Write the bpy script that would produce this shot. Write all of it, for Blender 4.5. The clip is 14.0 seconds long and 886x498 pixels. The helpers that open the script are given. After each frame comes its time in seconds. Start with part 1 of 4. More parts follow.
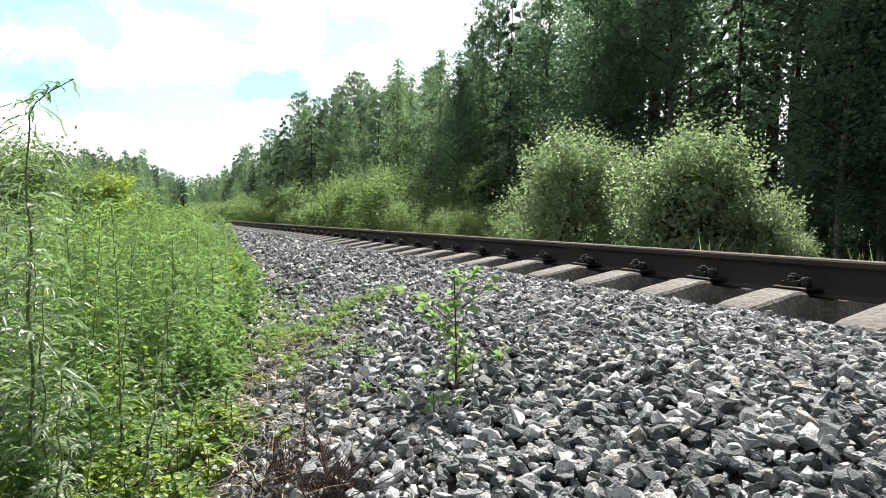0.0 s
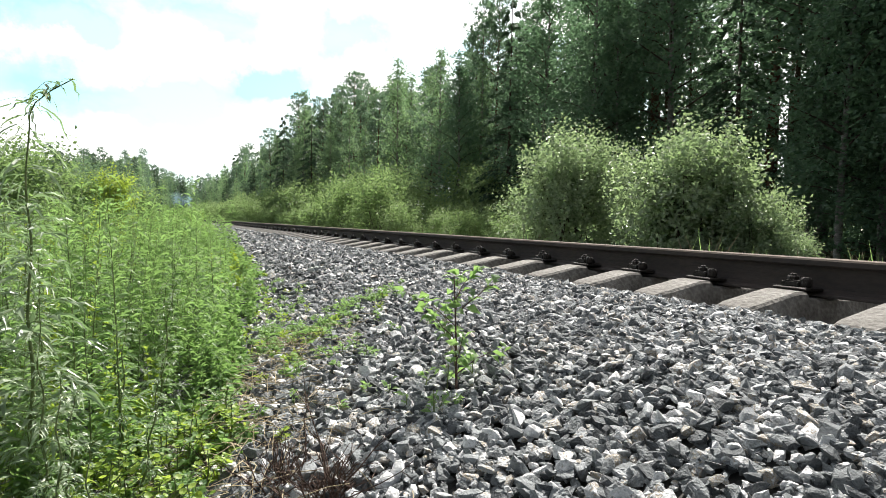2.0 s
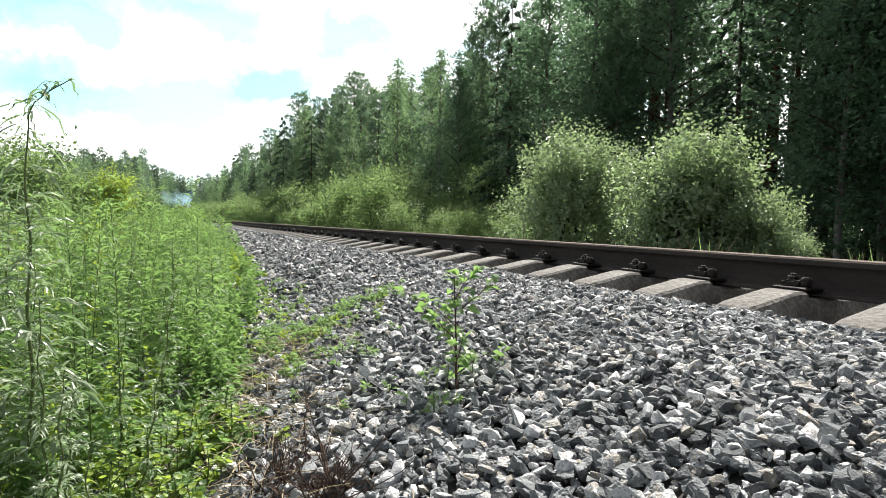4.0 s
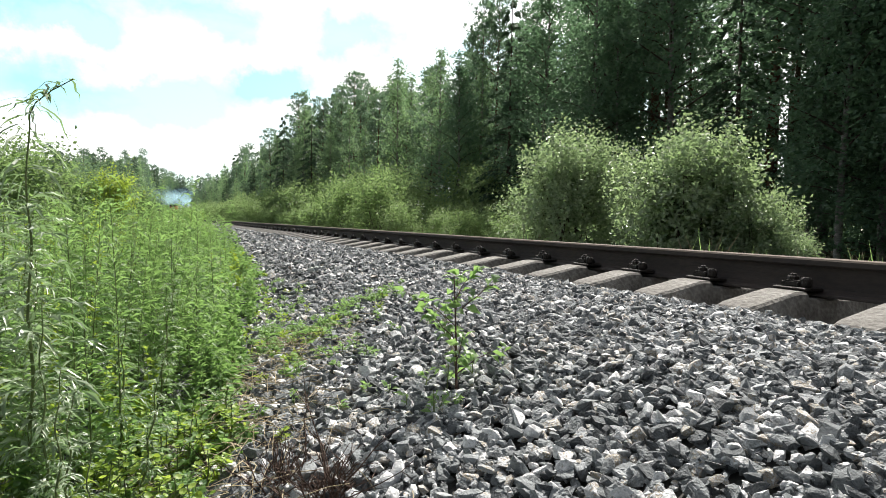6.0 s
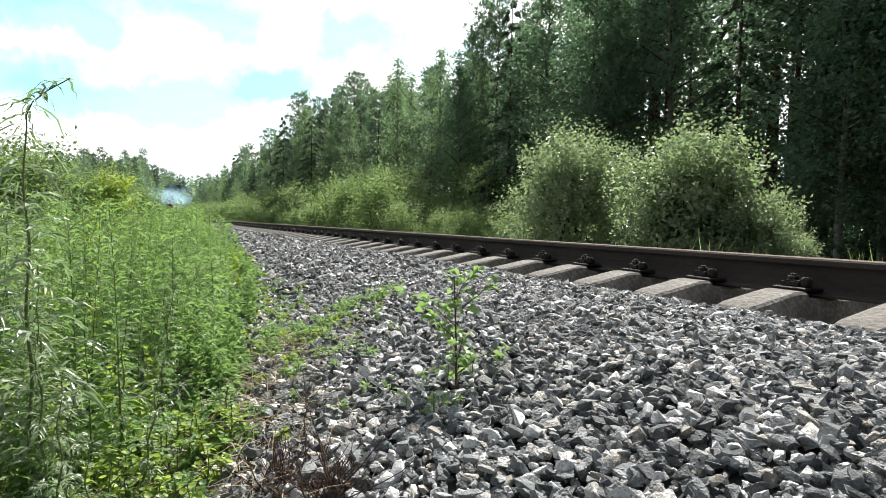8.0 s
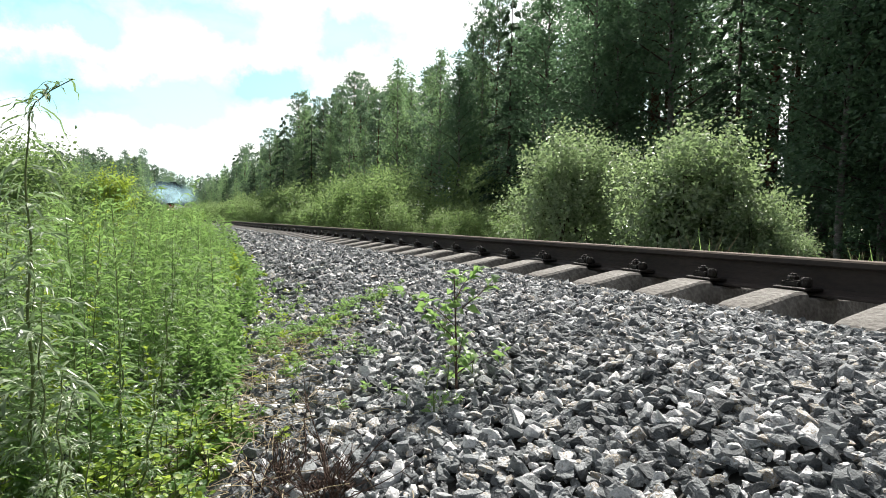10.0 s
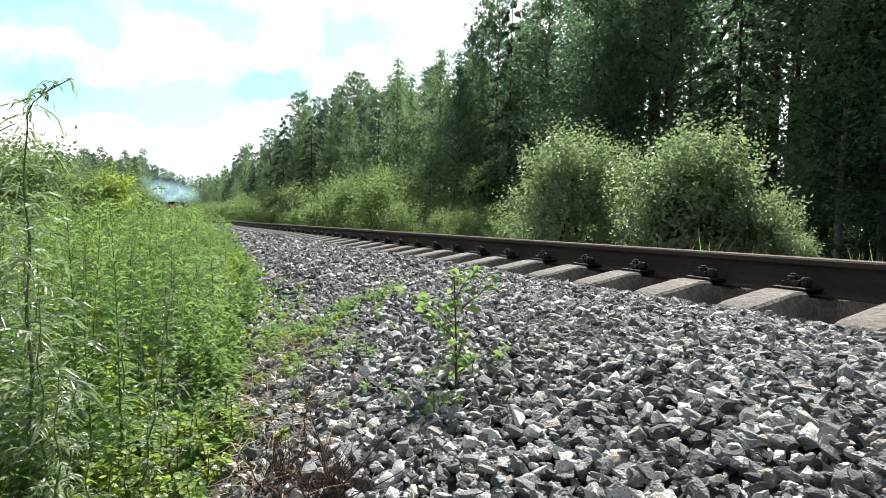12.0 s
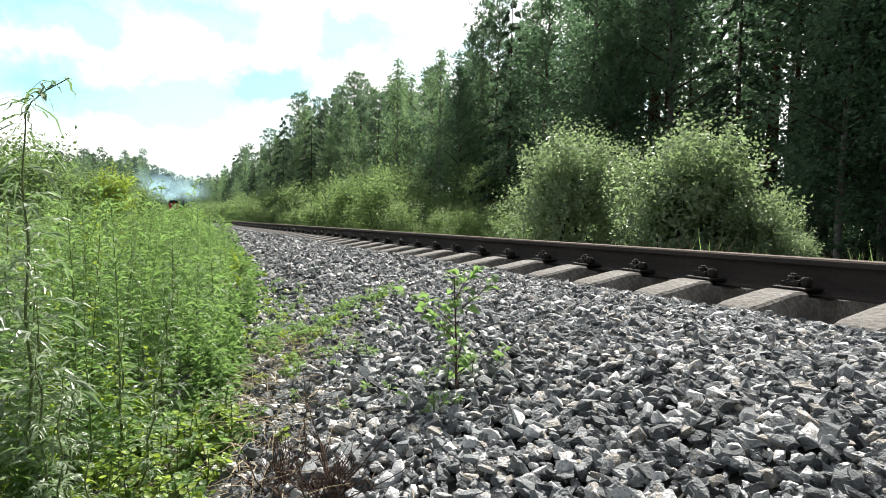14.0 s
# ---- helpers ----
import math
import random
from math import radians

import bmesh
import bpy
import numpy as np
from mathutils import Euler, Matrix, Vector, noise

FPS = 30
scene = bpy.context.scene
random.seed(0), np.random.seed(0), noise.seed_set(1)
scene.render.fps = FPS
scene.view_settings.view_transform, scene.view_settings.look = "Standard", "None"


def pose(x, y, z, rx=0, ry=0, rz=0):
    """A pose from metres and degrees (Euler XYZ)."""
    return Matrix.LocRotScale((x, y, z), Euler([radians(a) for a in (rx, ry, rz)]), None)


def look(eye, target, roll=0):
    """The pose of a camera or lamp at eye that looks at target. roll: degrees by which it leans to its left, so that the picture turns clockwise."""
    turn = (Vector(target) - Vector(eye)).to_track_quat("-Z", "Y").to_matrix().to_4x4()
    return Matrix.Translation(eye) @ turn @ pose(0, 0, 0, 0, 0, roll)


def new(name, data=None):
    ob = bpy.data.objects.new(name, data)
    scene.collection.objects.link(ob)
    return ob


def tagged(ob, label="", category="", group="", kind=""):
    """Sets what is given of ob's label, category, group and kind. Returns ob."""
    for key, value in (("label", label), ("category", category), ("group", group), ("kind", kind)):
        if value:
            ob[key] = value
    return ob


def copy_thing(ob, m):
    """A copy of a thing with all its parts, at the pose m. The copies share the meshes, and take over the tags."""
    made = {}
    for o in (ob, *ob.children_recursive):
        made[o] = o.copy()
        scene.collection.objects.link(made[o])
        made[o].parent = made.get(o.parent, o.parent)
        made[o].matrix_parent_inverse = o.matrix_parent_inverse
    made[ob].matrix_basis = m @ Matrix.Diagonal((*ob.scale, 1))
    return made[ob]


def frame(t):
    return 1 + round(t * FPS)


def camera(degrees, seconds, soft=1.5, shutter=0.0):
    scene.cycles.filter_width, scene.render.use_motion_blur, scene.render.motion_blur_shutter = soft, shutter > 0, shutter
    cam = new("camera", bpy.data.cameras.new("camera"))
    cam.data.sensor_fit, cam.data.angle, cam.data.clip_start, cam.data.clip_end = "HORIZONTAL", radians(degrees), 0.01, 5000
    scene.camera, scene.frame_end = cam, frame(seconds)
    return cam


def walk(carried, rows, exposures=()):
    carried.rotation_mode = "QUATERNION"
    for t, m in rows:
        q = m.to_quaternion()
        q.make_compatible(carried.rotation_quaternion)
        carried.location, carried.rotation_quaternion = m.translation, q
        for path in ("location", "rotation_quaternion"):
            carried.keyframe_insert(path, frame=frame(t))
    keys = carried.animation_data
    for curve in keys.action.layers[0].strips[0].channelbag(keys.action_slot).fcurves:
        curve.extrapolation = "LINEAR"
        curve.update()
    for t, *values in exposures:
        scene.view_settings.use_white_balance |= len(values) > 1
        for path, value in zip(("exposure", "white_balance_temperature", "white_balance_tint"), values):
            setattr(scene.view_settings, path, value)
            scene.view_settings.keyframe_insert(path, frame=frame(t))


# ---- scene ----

# Railway embankment in a boreal forest. The track runs along +y, z = 0 is the top of the near rail.
SECONDS = 14.0
cam = camera(73.8, SECONDS, soft=0.8)
EYE = (0.0, 0.0, 0.12)
VIEW = look(EYE, (math.sin(radians(25.52)), math.cos(radians(25.52)), 0.12 - 0.0431), 1.4)
walk(cam, [(0, VIEW), (SECONDS, VIEW)],
     exposures=[(0, 0.94), (3, 0.95), (5.5, 0.83), (8, 0.8), (11, 0.8), (SECONDS, 0.82)])

# ---- light ----
SUN_AZ, SUN_EL = 44.0, 49.0          # degrees from +y towards +x, above the horizon
sun_dir = Vector((math.sin(radians(SUN_AZ)) * math.cos(radians(SUN_EL)), math.cos(radians(SUN_AZ)) * math.cos(radians(SUN_EL)), math.sin(radians(SUN_EL))))
sun = new("sun", bpy.data.lights.new("sun", "SUN"))
sun.data.energy, sun.data.angle, sun.data.color = 5.0, radians(0.6), (1.0, 0.95, 0.87)
sun.matrix_world = look(sun_dir * 100, (0, 0, 0))


def nodes_of(owner):
    owner.use_nodes = True
    tree = owner.node_tree
    tree.nodes.clear()

    def add(kind, inputs=None, **props):
        n = tree.nodes.new(kind)
        for k, v in props.items():
            setattr(n, k, v)
        for k, v in (inputs or {}).items():
            if isinstance(v, bpy.types.NodeSocket):
                tree.links.new(v, n.inputs[k])
            else:
                n.inputs[k].default_value = v
        return n
    return tree, add


GAPS = [(8.8, 12.2, 4.6, 2.0, 0.95), (17.0, 16.2, 3.8, 1.7, 0.75), (-7.0, 15.5, 5.5, 1.8, 0.7), (-1.5, 10.0, 7.0, 2.0, 0.7), (-10.0, 10.0, 4.0, 2.2, 0.65), (-4.0, 18.5, 5.0, 1.6, 0.5), (4.5, 17.0, 3.5, 1.8, 0.6), (9, 8.0, 5.0, 1.2, 0.35), (-12, 17.5, 4, 2, 0.5)]


def sky_world():
    w = bpy.data.worlds.new("sky")
    scene.world = w
    tree, add = nodes_of(w)
    sky = add("ShaderNodeTexSky", sky_type="NISHITA", sun_disc=False, sun_elevation=radians(SUN_EL), sun_rotation=radians(SUN_AZ), air_density=1.0, dust_density=1.5)
    co = add("ShaderNodeTexCoord").outputs["Generated"]
    # a broken cloud deck
    stretch = add("ShaderNodeMapping", {"Vector": co, "Scale": (1.0, 1.0, 2.6)})
    n1 = add("ShaderNodeTexNoise", {"Vector": stretch.outputs[0], "Scale": 4.2, "Detail": 6.0, "Roughness": 0.55})
    mask = add("ShaderNodeMapRange", {"Value": n1.outputs[0], "From Min": 0.30, "From Max": 0.50, "To Min": 0.4}).outputs[0]
    # gaps in the deck: azimuth and elevation in degrees, their half widths, how clear
    warp = add("ShaderNodeTexNoise", {"Vector": co, "Scale": 8.0, "Detail": 7.0, "Roughness": 0.62})
    off = add("ShaderNodeVectorMath", {0: warp.outputs["Color"], 1: (0.5, 0.5, 0.5)}, operation="SUBTRACT").outputs[0]
    off = add("ShaderNodeVectorMath", {0: off, 1: (0.25, 0.25, 0.17)}, operation="MULTIPLY").outputs[0]
    bent = add("ShaderNodeVectorMath", {0: co, 1: off}, operation="ADD").outputs[0]
    for az, el, wa, we, clear in GAPS:
        c = (math.sin(radians(az)) * math.cos(radians(el)), math.cos(radians(az)) * math.cos(radians(el)), math.sin(radians(el)))
        d = add("ShaderNodeVectorMath", {0: bent, 1: c}, operation="SUBTRACT").outputs[0]
        d = add("ShaderNodeVectorMath", {0: d, 1: (42.0 / wa, 42.0 / wa, 42.0 / we)}, operation="MULTIPLY").outputs[0]
        r = add("ShaderNodeVectorMath", {0: d}, operation="LENGTH").outputs["Value"]
        keep = add("ShaderNodeMapRange", {"Value": r, "From Min": 0.55, "From Max": 1.15, "To Min": 1.0 - clear, "To Max": 1.0}).outputs[0]
        mask = add("ShaderNodeMath", {0: mask, 1: keep}, operation="MULTIPLY").outputs[0]
    cloud = add("ShaderNodeMath", {0: mask, 1: 1.0}, operation="MULTIPLY")
    clear = add("ShaderNodeMixRGB", {"Fac": 1.0, "Color1": sky.outputs[0], "Color2": (0.66, 1.12, 1.14, 1)}, blend_type="MULTIPLY").outputs[0]
    bg1 = add("ShaderNodeBackground", {"Color": clear, "Strength": 0.115})
    toward = (math.sin(radians(30)), math.cos(radians(30)), 0.25)
    facing = add("ShaderNodeVectorMath", {0: co, 1: toward}, operation="DOT_PRODUCT").outputs["Value"]
    shine = add("ShaderNodeMapRange", {"Value": facing, "From Min": 0.15, "From Max": 0.78, "To Min": 0.12, "To Max": 0.85}).outputs[0]
    bg2 = add("ShaderNodeBackground", {"Color": (1.0, 1.0, 1.0, 1), "Strength": shine})
    mix = add("ShaderNodeMixShader", {0: cloud.outputs[0], 1: bg1.outputs[0], 2: bg2.outputs[0]})
    add("ShaderNodeOutputWorld", {"Surface": mix.outputs[0]})


sky_world()

# ---- materials ----


def surface(name, colors, scale=8.0, rough=0.8, metal=0.0, bump=0.3, fine=60.0, per="", spec=0.3, stretch=(1, 1, 1), amount=0.5):
    """A procedural surface: colours mixed by noise at two scales; per: 'island' or 'object' varies piece from piece."""
    m = bpy.data.materials.new(name)
    tree, add = nodes_of(m)
    co = add("ShaderNodeTexCoord").outputs["Object"]
    mp = add("ShaderNodeMapping", {"Vector": co, "Scale": stretch}).outputs[0]
    big = add("ShaderNodeTexNoise", {"Vector": mp, "Scale": scale, "Detail": 5.0}).outputs[0]
    small = add("ShaderNodeTexNoise", {"Vector": mp, "Scale": fine, "Detail": 4.0}).outputs[0]
    if per == "island":
        pick = add("ShaderNodeNewGeometry").outputs["Random Per Island"]
    elif per == "object":
        pick = add("ShaderNodeObjectInfo").outputs["Random"]
    else:
        pick = None
    grain = add("ShaderNodeMath", {0: big, 1: small}, operation="ADD").outputs[0]
    if pick:
        soft = add("ShaderNodeMapRange", {"Value": grain, "From Min": 0.6, "From Max": 1.4, "To Min": -amount * 0.3, "To Max": amount * 0.3}).outputs[0]
        key = add("ShaderNodeMath", {0: pick, 1: soft}, operation="ADD").outputs[0]
    else:
        key = add("ShaderNodeMapRange", {"Value": grain, "From Min": 0.7, "From Max": 1.3}).outputs[0]
    ramp = add("ShaderNodeValToRGB", {"Fac": key})
    el = ramp.color_ramp.elements
    while len(el) < len(colors):
        el.new(0.5)
    for i, c in enumerate(colors):
        if len(c) == 4:
            el[i].position, c = c[3], c[:3]
        else:
            el[i].position = i / max(1, len(colors) - 1)
        el[i].color = (*c, 1)
    bmp = add("ShaderNodeBump", {"Height": grain, "Strength": bump, "Distance": 0.01})
    b = add("ShaderNodeBsdfPrincipled", {"Base Color": ramp.outputs[0], "Roughness": rough, "Metallic": metal, "Specular IOR Level": spec, "Normal": bmp.outputs[0]})
    add("ShaderNodeOutputMaterial", {"Surface": b.outputs[0]})
    return m


def leafy(name, dark, light, glow, through_part=0.4, rough=0.45, spec=0.4):
    """Leaves: each leaf has its own green; light comes through them."""
    m = bpy.data.materials.new(name)
    tree, add = nodes_of(m)
    pick = add("ShaderNodeNewGeometry").outputs["Random Per Island"]
    co = add("ShaderNodeTexCoord").outputs["Object"]
    patch = add("ShaderNodeTexNoise", {"Vector": co, "Scale": 1.3, "Detail": 3.0}).outputs[0]
    key = add("ShaderNodeMath", {0: pick, 1: patch}, operation="ADD").outputs[0]
    fac = add("ShaderNodeMapRange", {"Value": key, "From Min": 0.35, "From Max": 1.3}).outputs[0]
    col = add("ShaderNodeMixRGB", {"Fac": fac, "Color1": (*dark, 1), "Color2": (*light, 1)}).outputs[0]
    col2 = add("ShaderNodeMixRGB", {"Fac": 0.75, "Color1": col, "Color2": (*glow, 1)}).outputs[0]
    b = add("ShaderNodeBsdfPrincipled", {"Base Color": col, "Roughness": rough, "Specular IOR Level": spec})
    tr = add("ShaderNodeBsdfTranslucent", {"Color": col2})
    mix = add("ShaderNodeMixShader", {0: through_part, 1: b.outputs[0], 2: tr.outputs[0]})
    add("ShaderNodeOutputMaterial", {"Surface": mix.outputs[0]})
    return m


STONES = [(0.07, 0.075, 0.082, 0.0), (0.12, 0.13, 0.137, 0.2), (0.18, 0.193, 0.20, 0.4), (0.25, 0.265, 0.275, 0.58), (0.36, 0.375, 0.39, 0.74), (0.33, 0.28, 0.21, 0.80), (0.48, 0.485, 0.50, 0.84), (0.74, 0.74, 0.75, 0.96)]
M_STONE = surface("crushed_stone", STONES, 40, 0.8, 0, 0.8, 170, "island", 0.35, amount=0.42)
M_STONE_ONE = surface("crushed_stone_piece", STONES, 2.0, 0.8, 0, 0.4, 8, "object", 0.35, amount=0.42)
# dark grey for the sheet below the loose stones
M_BED = surface("dark_grey_bed", [(0.04, 0.04, 0.038), (0.08, 0.08, 0.076), (0.13, 0.13, 0.125)], 12, 0.95, 0, 0.8, 60)
M_SOIL = surface("soil", [(0.035, 0.028, 0.018), (0.07, 0.06, 0.035), (0.05, 0.07, 0.025)], 3, 0.95, 0, 0.6, 25)
M_RAIL = surface("rusty_rail_steel", [(0.030, 0.026, 0.025), (0.045, 0.037, 0.034), (0.06, 0.046, 0.041)], 6, 0.75, 0.1, 0.25, 90, stretch=(1, 0.3, 1))
M_HEAD = surface("rail_running_surface", [(0.13, 0.10, 0.082), (0.21, 0.17, 0.145)], 10, 0.88, 0.05, 0.08, 80, stretch=(1, 0.1, 1))
M_CONCRETE = surface("weathered_concrete", [(0.10, 0.092, 0.085), (0.18, 0.17, 0.158), (0.30, 0.287, 0.27)], 7, 0.92, 0, 0.9, 45)
M_BOLT = surface("greasy_rusty_steel", [(0.018, 0.016, 0.015), (0.04, 0.033, 0.03)], 30, 0.5, 0.5, 0.4, 140)
M_BARK = surface("grey_bark", [(0.05, 0.04, 0.033), (0.11, 0.09, 0.075)], 4, 0.95, 0, 0.8, 25, stretch=(1, 1, 0.25))
M_PINE_BARK = surface("pine_bark", [(0.06, 0.045, 0.038), (0.16, 0.09, 0.055)], 3, 0.95, 0, 0.8, 22, stretch=(1, 1, 0.3))
M_BIRCH_BARK = surface("birch_bark", [(0.05, 0.05, 0.045), (0.20, 0.195, 0.18), (0.36, 0.35, 0.33)], 3, 0.8, 0, 0.3, 20, stretch=(1, 1, 4))
M_PINE = leafy("pine_needles", (0.06, 0.105, 0.088), (0.14, 0.215, 0.155), (0.19, 0.305, 0.16), 0.42, 0.5)
M_SPRUCE = leafy("spruce_needles", (0.037, 0.07, 0.055), (0.08, 0.14, 0.085), (0.11, 0.19, 0.09), 0.32, 0.55)
M_BIRCH = leafy("birch_leaves", (0.05, 0.105, 0.072), (0.13, 0.215, 0.14), (0.20, 0.345, 0.17), 0.45, 0.45)
# Paler copy of the willow leaves, with sunlight put into the colour.
M_SUNLIT_WILLOW = leafy("sunlit_willow_leaves", (0.095, 0.165, 0.085), (0.24, 0.33, 0.16), (0.34, 0.49, 0.17), 0.5, 0.45)
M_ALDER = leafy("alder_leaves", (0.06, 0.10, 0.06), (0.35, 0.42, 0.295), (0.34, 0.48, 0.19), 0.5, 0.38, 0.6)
M_WILLOW = leafy("willow_leaves", (0.05, 0.095, 0.05), (0.19, 0.27, 0.13), (0.28, 0.42, 0.13), 0.48, 0.6, 0.2)
# Birch leaves lightened for farther trees: haze and sunlight put into the colour.
M_HAZY_BIRCH = leafy("hazy_birch_leaves", (0.08, 0.145, 0.088), (0.195, 0.29, 0.17), (0.28, 0.44, 0.19), 0.48, 0.5, 0.3)
M_WEED = leafy("weed_leaves", (0.05, 0.11, 0.05), (0.26, 0.37, 0.175), (0.33, 0.54, 0.14), 0.5, 0.42)
M_LIME = leafy("young_leaves", (0.15, 0.25, 0.04), (0.33, 0.44, 0.10), (0.47, 0.60, 0.08), 0.5, 0.45)
M_MUGWORT = leafy("mugwort_leaves", (0.08, 0.14, 0.07), (0.36, 0.43, 0.30), (0.28, 0.45, 0.16), 0.4, 0.36, 0.7)
M_STEM = surface("green_stem", [(0.10, 0.14, 0.05), (0.19, 0.23, 0.10)], 10, 0.7, 0, 0.2, 60)
M_TWIG = surface("dead_twig", [(0.055, 0.037, 0.03), (0.15, 0.10, 0.08)], 20, 0.9, 0, 0.4, 90)
M_STRAW = surface("dry_straw", [(0.25, 0.2, 0.12), (0.42, 0.36, 0.25)], 8, 0.85, 0, 0.3, 60)

# ---- mesh tools ----
rng = np.random.default_rng(7)


def reseed(k):
    """Each group of things draws its own random numbers."""
    global rng
    rng = np.random.default_rng(k)
    random.seed(k)



class Soup:
    """Triangles gathered from many pieces, for one mesh."""

    def __init__(self):
        self.v, self.f, self.n = [], [], 0

    def add(self, v, f):
        v, f = np.asarray(v, float).reshape(-1, 3), np.asarray(f, int).reshape(-1, 3)
        self.v.append(v)
        self.f.append(f + self.n)
        self.n += len(v)
        return self

    def mesh(self, name, mat, smooth=False):
        v, f = np.concatenate(self.v), np.concatenate(self.f)
        me = bpy.data.meshes.new(name)
        me.vertices.add(len(v))
        me.vertices.foreach_set("co", v.ravel())
        me.loops.add(3 * len(f))
        me.loops.foreach_set("vertex_index", f.ravel().astype(np.int32))
        me.polygons.add(len(f))
        me.polygons.foreach_set("loop_start", (np.arange(len(f)) * 3).astype(np.int32))
        me.polygons.foreach_set("use_smooth", np.full(len(f), smooth))
        me.materials.append(mat)
        me.update(calc_edges=True)
        me.validate()
        return me


def part(name, soup, mat, parent=None, label="", smooth=False):
    ob = new(name, soup.mesh(name, mat, smooth) if isinstance(soup, Soup) else soup)
    ob.parent = parent
    return tagged(ob, label)


def thing(name, label, category, group="", m=None):
    ob = tagged(new(name), label, category, group)
    ob.empty_display_size = 0.1
    if m:
        ob.matrix_basis = m
    return ob


def bm_arrays(bm):
    bmesh.ops.triangulate(bm, faces=bm.faces)
    bm.verts.index_update()
    v = np.array([p.co[:] for p in bm.verts])
    f = np.array([[p.index for p in q.verts] for q in bm.faces])
    bm.free()
    return v, f


def box(size, centre=(0, 0, 0), bevel=0.0, segments=1):
    bm = bmesh.new()
    bmesh.ops.create_cube(bm, size=1.0)
    bmesh.ops.scale(bm, vec=size, verts=bm.verts)
    if bevel:
        bmesh.ops.bevel(bm, geom=bm.edges, offset=bevel, segments=segments, affect="EDGES")
    bmesh.ops.translate(bm, vec=centre, verts=bm.verts)
    return bm_arrays(bm)


def sweep(profile, path, closed=True):
    """A closed (u, w) profile carried along (point, side, up) stations, capped."""
    k, n = len(profile), len(path)
    v = [np.array(p) + u * np.array(s) + w * np.array(t) for p, s, t in path for u, w in profile]
    f = []
    for i in range(n - 1):
        for j in range(k):
            a, b = i * k + j, i * k + (j + 1) % k
            f += [(a, b, b + k), (a, b + k, a + k)]
    for base in (0, (n - 1) * k):
        f += [(base, base + j, base + j + 1) for j in range(1, k - 1)]
    return v, f


def tube(points, radii, sides=6):
    pts = np.asarray(points, float)
    d = np.gradient(pts, axis=0)
    d /= np.linalg.norm(d, axis=1)[:, None] + 1e-9
    ref = np.array([0.31, 0.95, 0.05])
    a = np.cross(d, ref)
    a /= np.linalg.norm(a, axis=1)[:, None] + 1e-9
    b = np.cross(d, a)
    ang = np.arange(sides) * 2 * np.pi / sides
    ring = np.cos(ang)[None, :, None] * a[:, None] + np.sin(ang)[None, :, None] * b[:, None]
    v = (pts[:, None] + ring * np.asarray(radii, float)[:, None, None]).reshape(-1, 3)
    f = []
    for i in range(len(pts) - 1):
        for j in range(sides):
            p, q = i * sides + j, i * sides + (j + 1) % sides
            f += [(p, q, q + sides), (p, q + sides, p + sides)]
    return v, f


def unit(a):
    return a / (np.linalg.norm(a, axis=-1, keepdims=True) + 1e-9)


def leaves(p, d, length, width, droop=0.0, up=None, fine=False):
    """Leaf blades: base points p, directions d, one island each, folded on the midrib; fine gives a bent blade of four triangles."""
    n = len(p)
    d = unit(d)
    length, width = np.broadcast_to(length, n)[:, None], np.broadcast_to(width, n)[:, None]
    up = rng.normal(size=(n, 3)) * 0.75 + (0, 0, 1) if up is None else up
    s = unit(np.cross(d, up))
    nn = np.cross(s, d)
    mid = p + d * length * 0.45
    fold = nn * width * 0.18
    tip = p + d * length - np.array([0, 0, 1]) * length * droop
    left, right = mid + s * width * 0.5 + fold, mid - s * width * 0.5 + fold
    if not fine:
        v = np.stack([p, left, tip, right], 1).reshape(-1, 3)
        f = (np.arange(n)[:, None, None] * 4 + np.array([[0, 2, 1], [0, 3, 2]])[None]).reshape(-1, 3)
    else:
        v = np.stack([p, left, tip, right, mid], 1).reshape(-1, 3)
        f = (np.arange(n)[:, None, None] * 5 + np.array([[0, 4, 1], [0, 3, 4], [1, 4, 2], [4, 3, 2]])[None]).reshape(-1, 3)
    return v, f


def round_leaves(p, d, length):
    """Round cupped leaves: a fan of seven triangles each."""
    n, k = len(p), 7
    d = unit(d * (1, 1, 0.5))
    s = unit(np.cross(d, rng.normal(size=(n, 3)) * 0.35 + (0, 0, 1)))
    nn = np.cross(s, d)
    r = np.broadcast_to(length, n)[:, None, None] * 0.5
    a = np.arange(k) * 2 * np.pi / k
    mid = (p + d * r[:, 0])[:, None]
    rim = mid + (np.cos(a)[None, :, None] * d[:, None] + np.sin(a)[None, :, None] * s[:, None]) * r + nn[:, None] * r * 0.22
    v = np.concatenate([mid, rim], 1).reshape(-1, 3)
    fan = np.array([[0, 1 + j, 1 + (j + 1) % k] for j in range(k)])
    return v, (np.arange(n)[:, None, None] * (k + 1) + fan[None]).reshape(-1, 3)


def sphere_dirs(n):
    return unit(rng.normal(size=(n, 3)))


# ---- the lie of the land ----
RAIL_X, CANT, GAUGE = 2.82, 2.4, 1.59
STRAIGHT, RADIUS = 330.0, 500.0


def track(s, side=0.0):
    """Place on the track's line, offset to the right by side, and its heading (radians, to the right) after s metres."""
    if s <= STRAIGHT:
        return RAIL_X + side, s, 0.0
    h = (s - STRAIGHT) / RADIUS
    return RAIL_X + RADIUS - (RADIUS - side) * math.cos(h), STRAIGHT + (RADIUS - side) * math.sin(h), h


BED = [(-60, -1.3), (-6, -1.1), (-2.0, -0.92), (-1.0, -0.76), (0.0, -0.58), (0.5, -0.41), (1.1, -0.26), (1.9, -0.225), (2.2, -0.225), (2.45, -0.31), (4.9, -0.40), (5.6, -0.42), (7.2, -1.0), (9.0, -1.15), (14, -0.9), (30, -0.6), (90, 0.0)]
BED_X, BED_Z = np.array([b[0] for b in BED]), np.array([b[1] for b in BED])


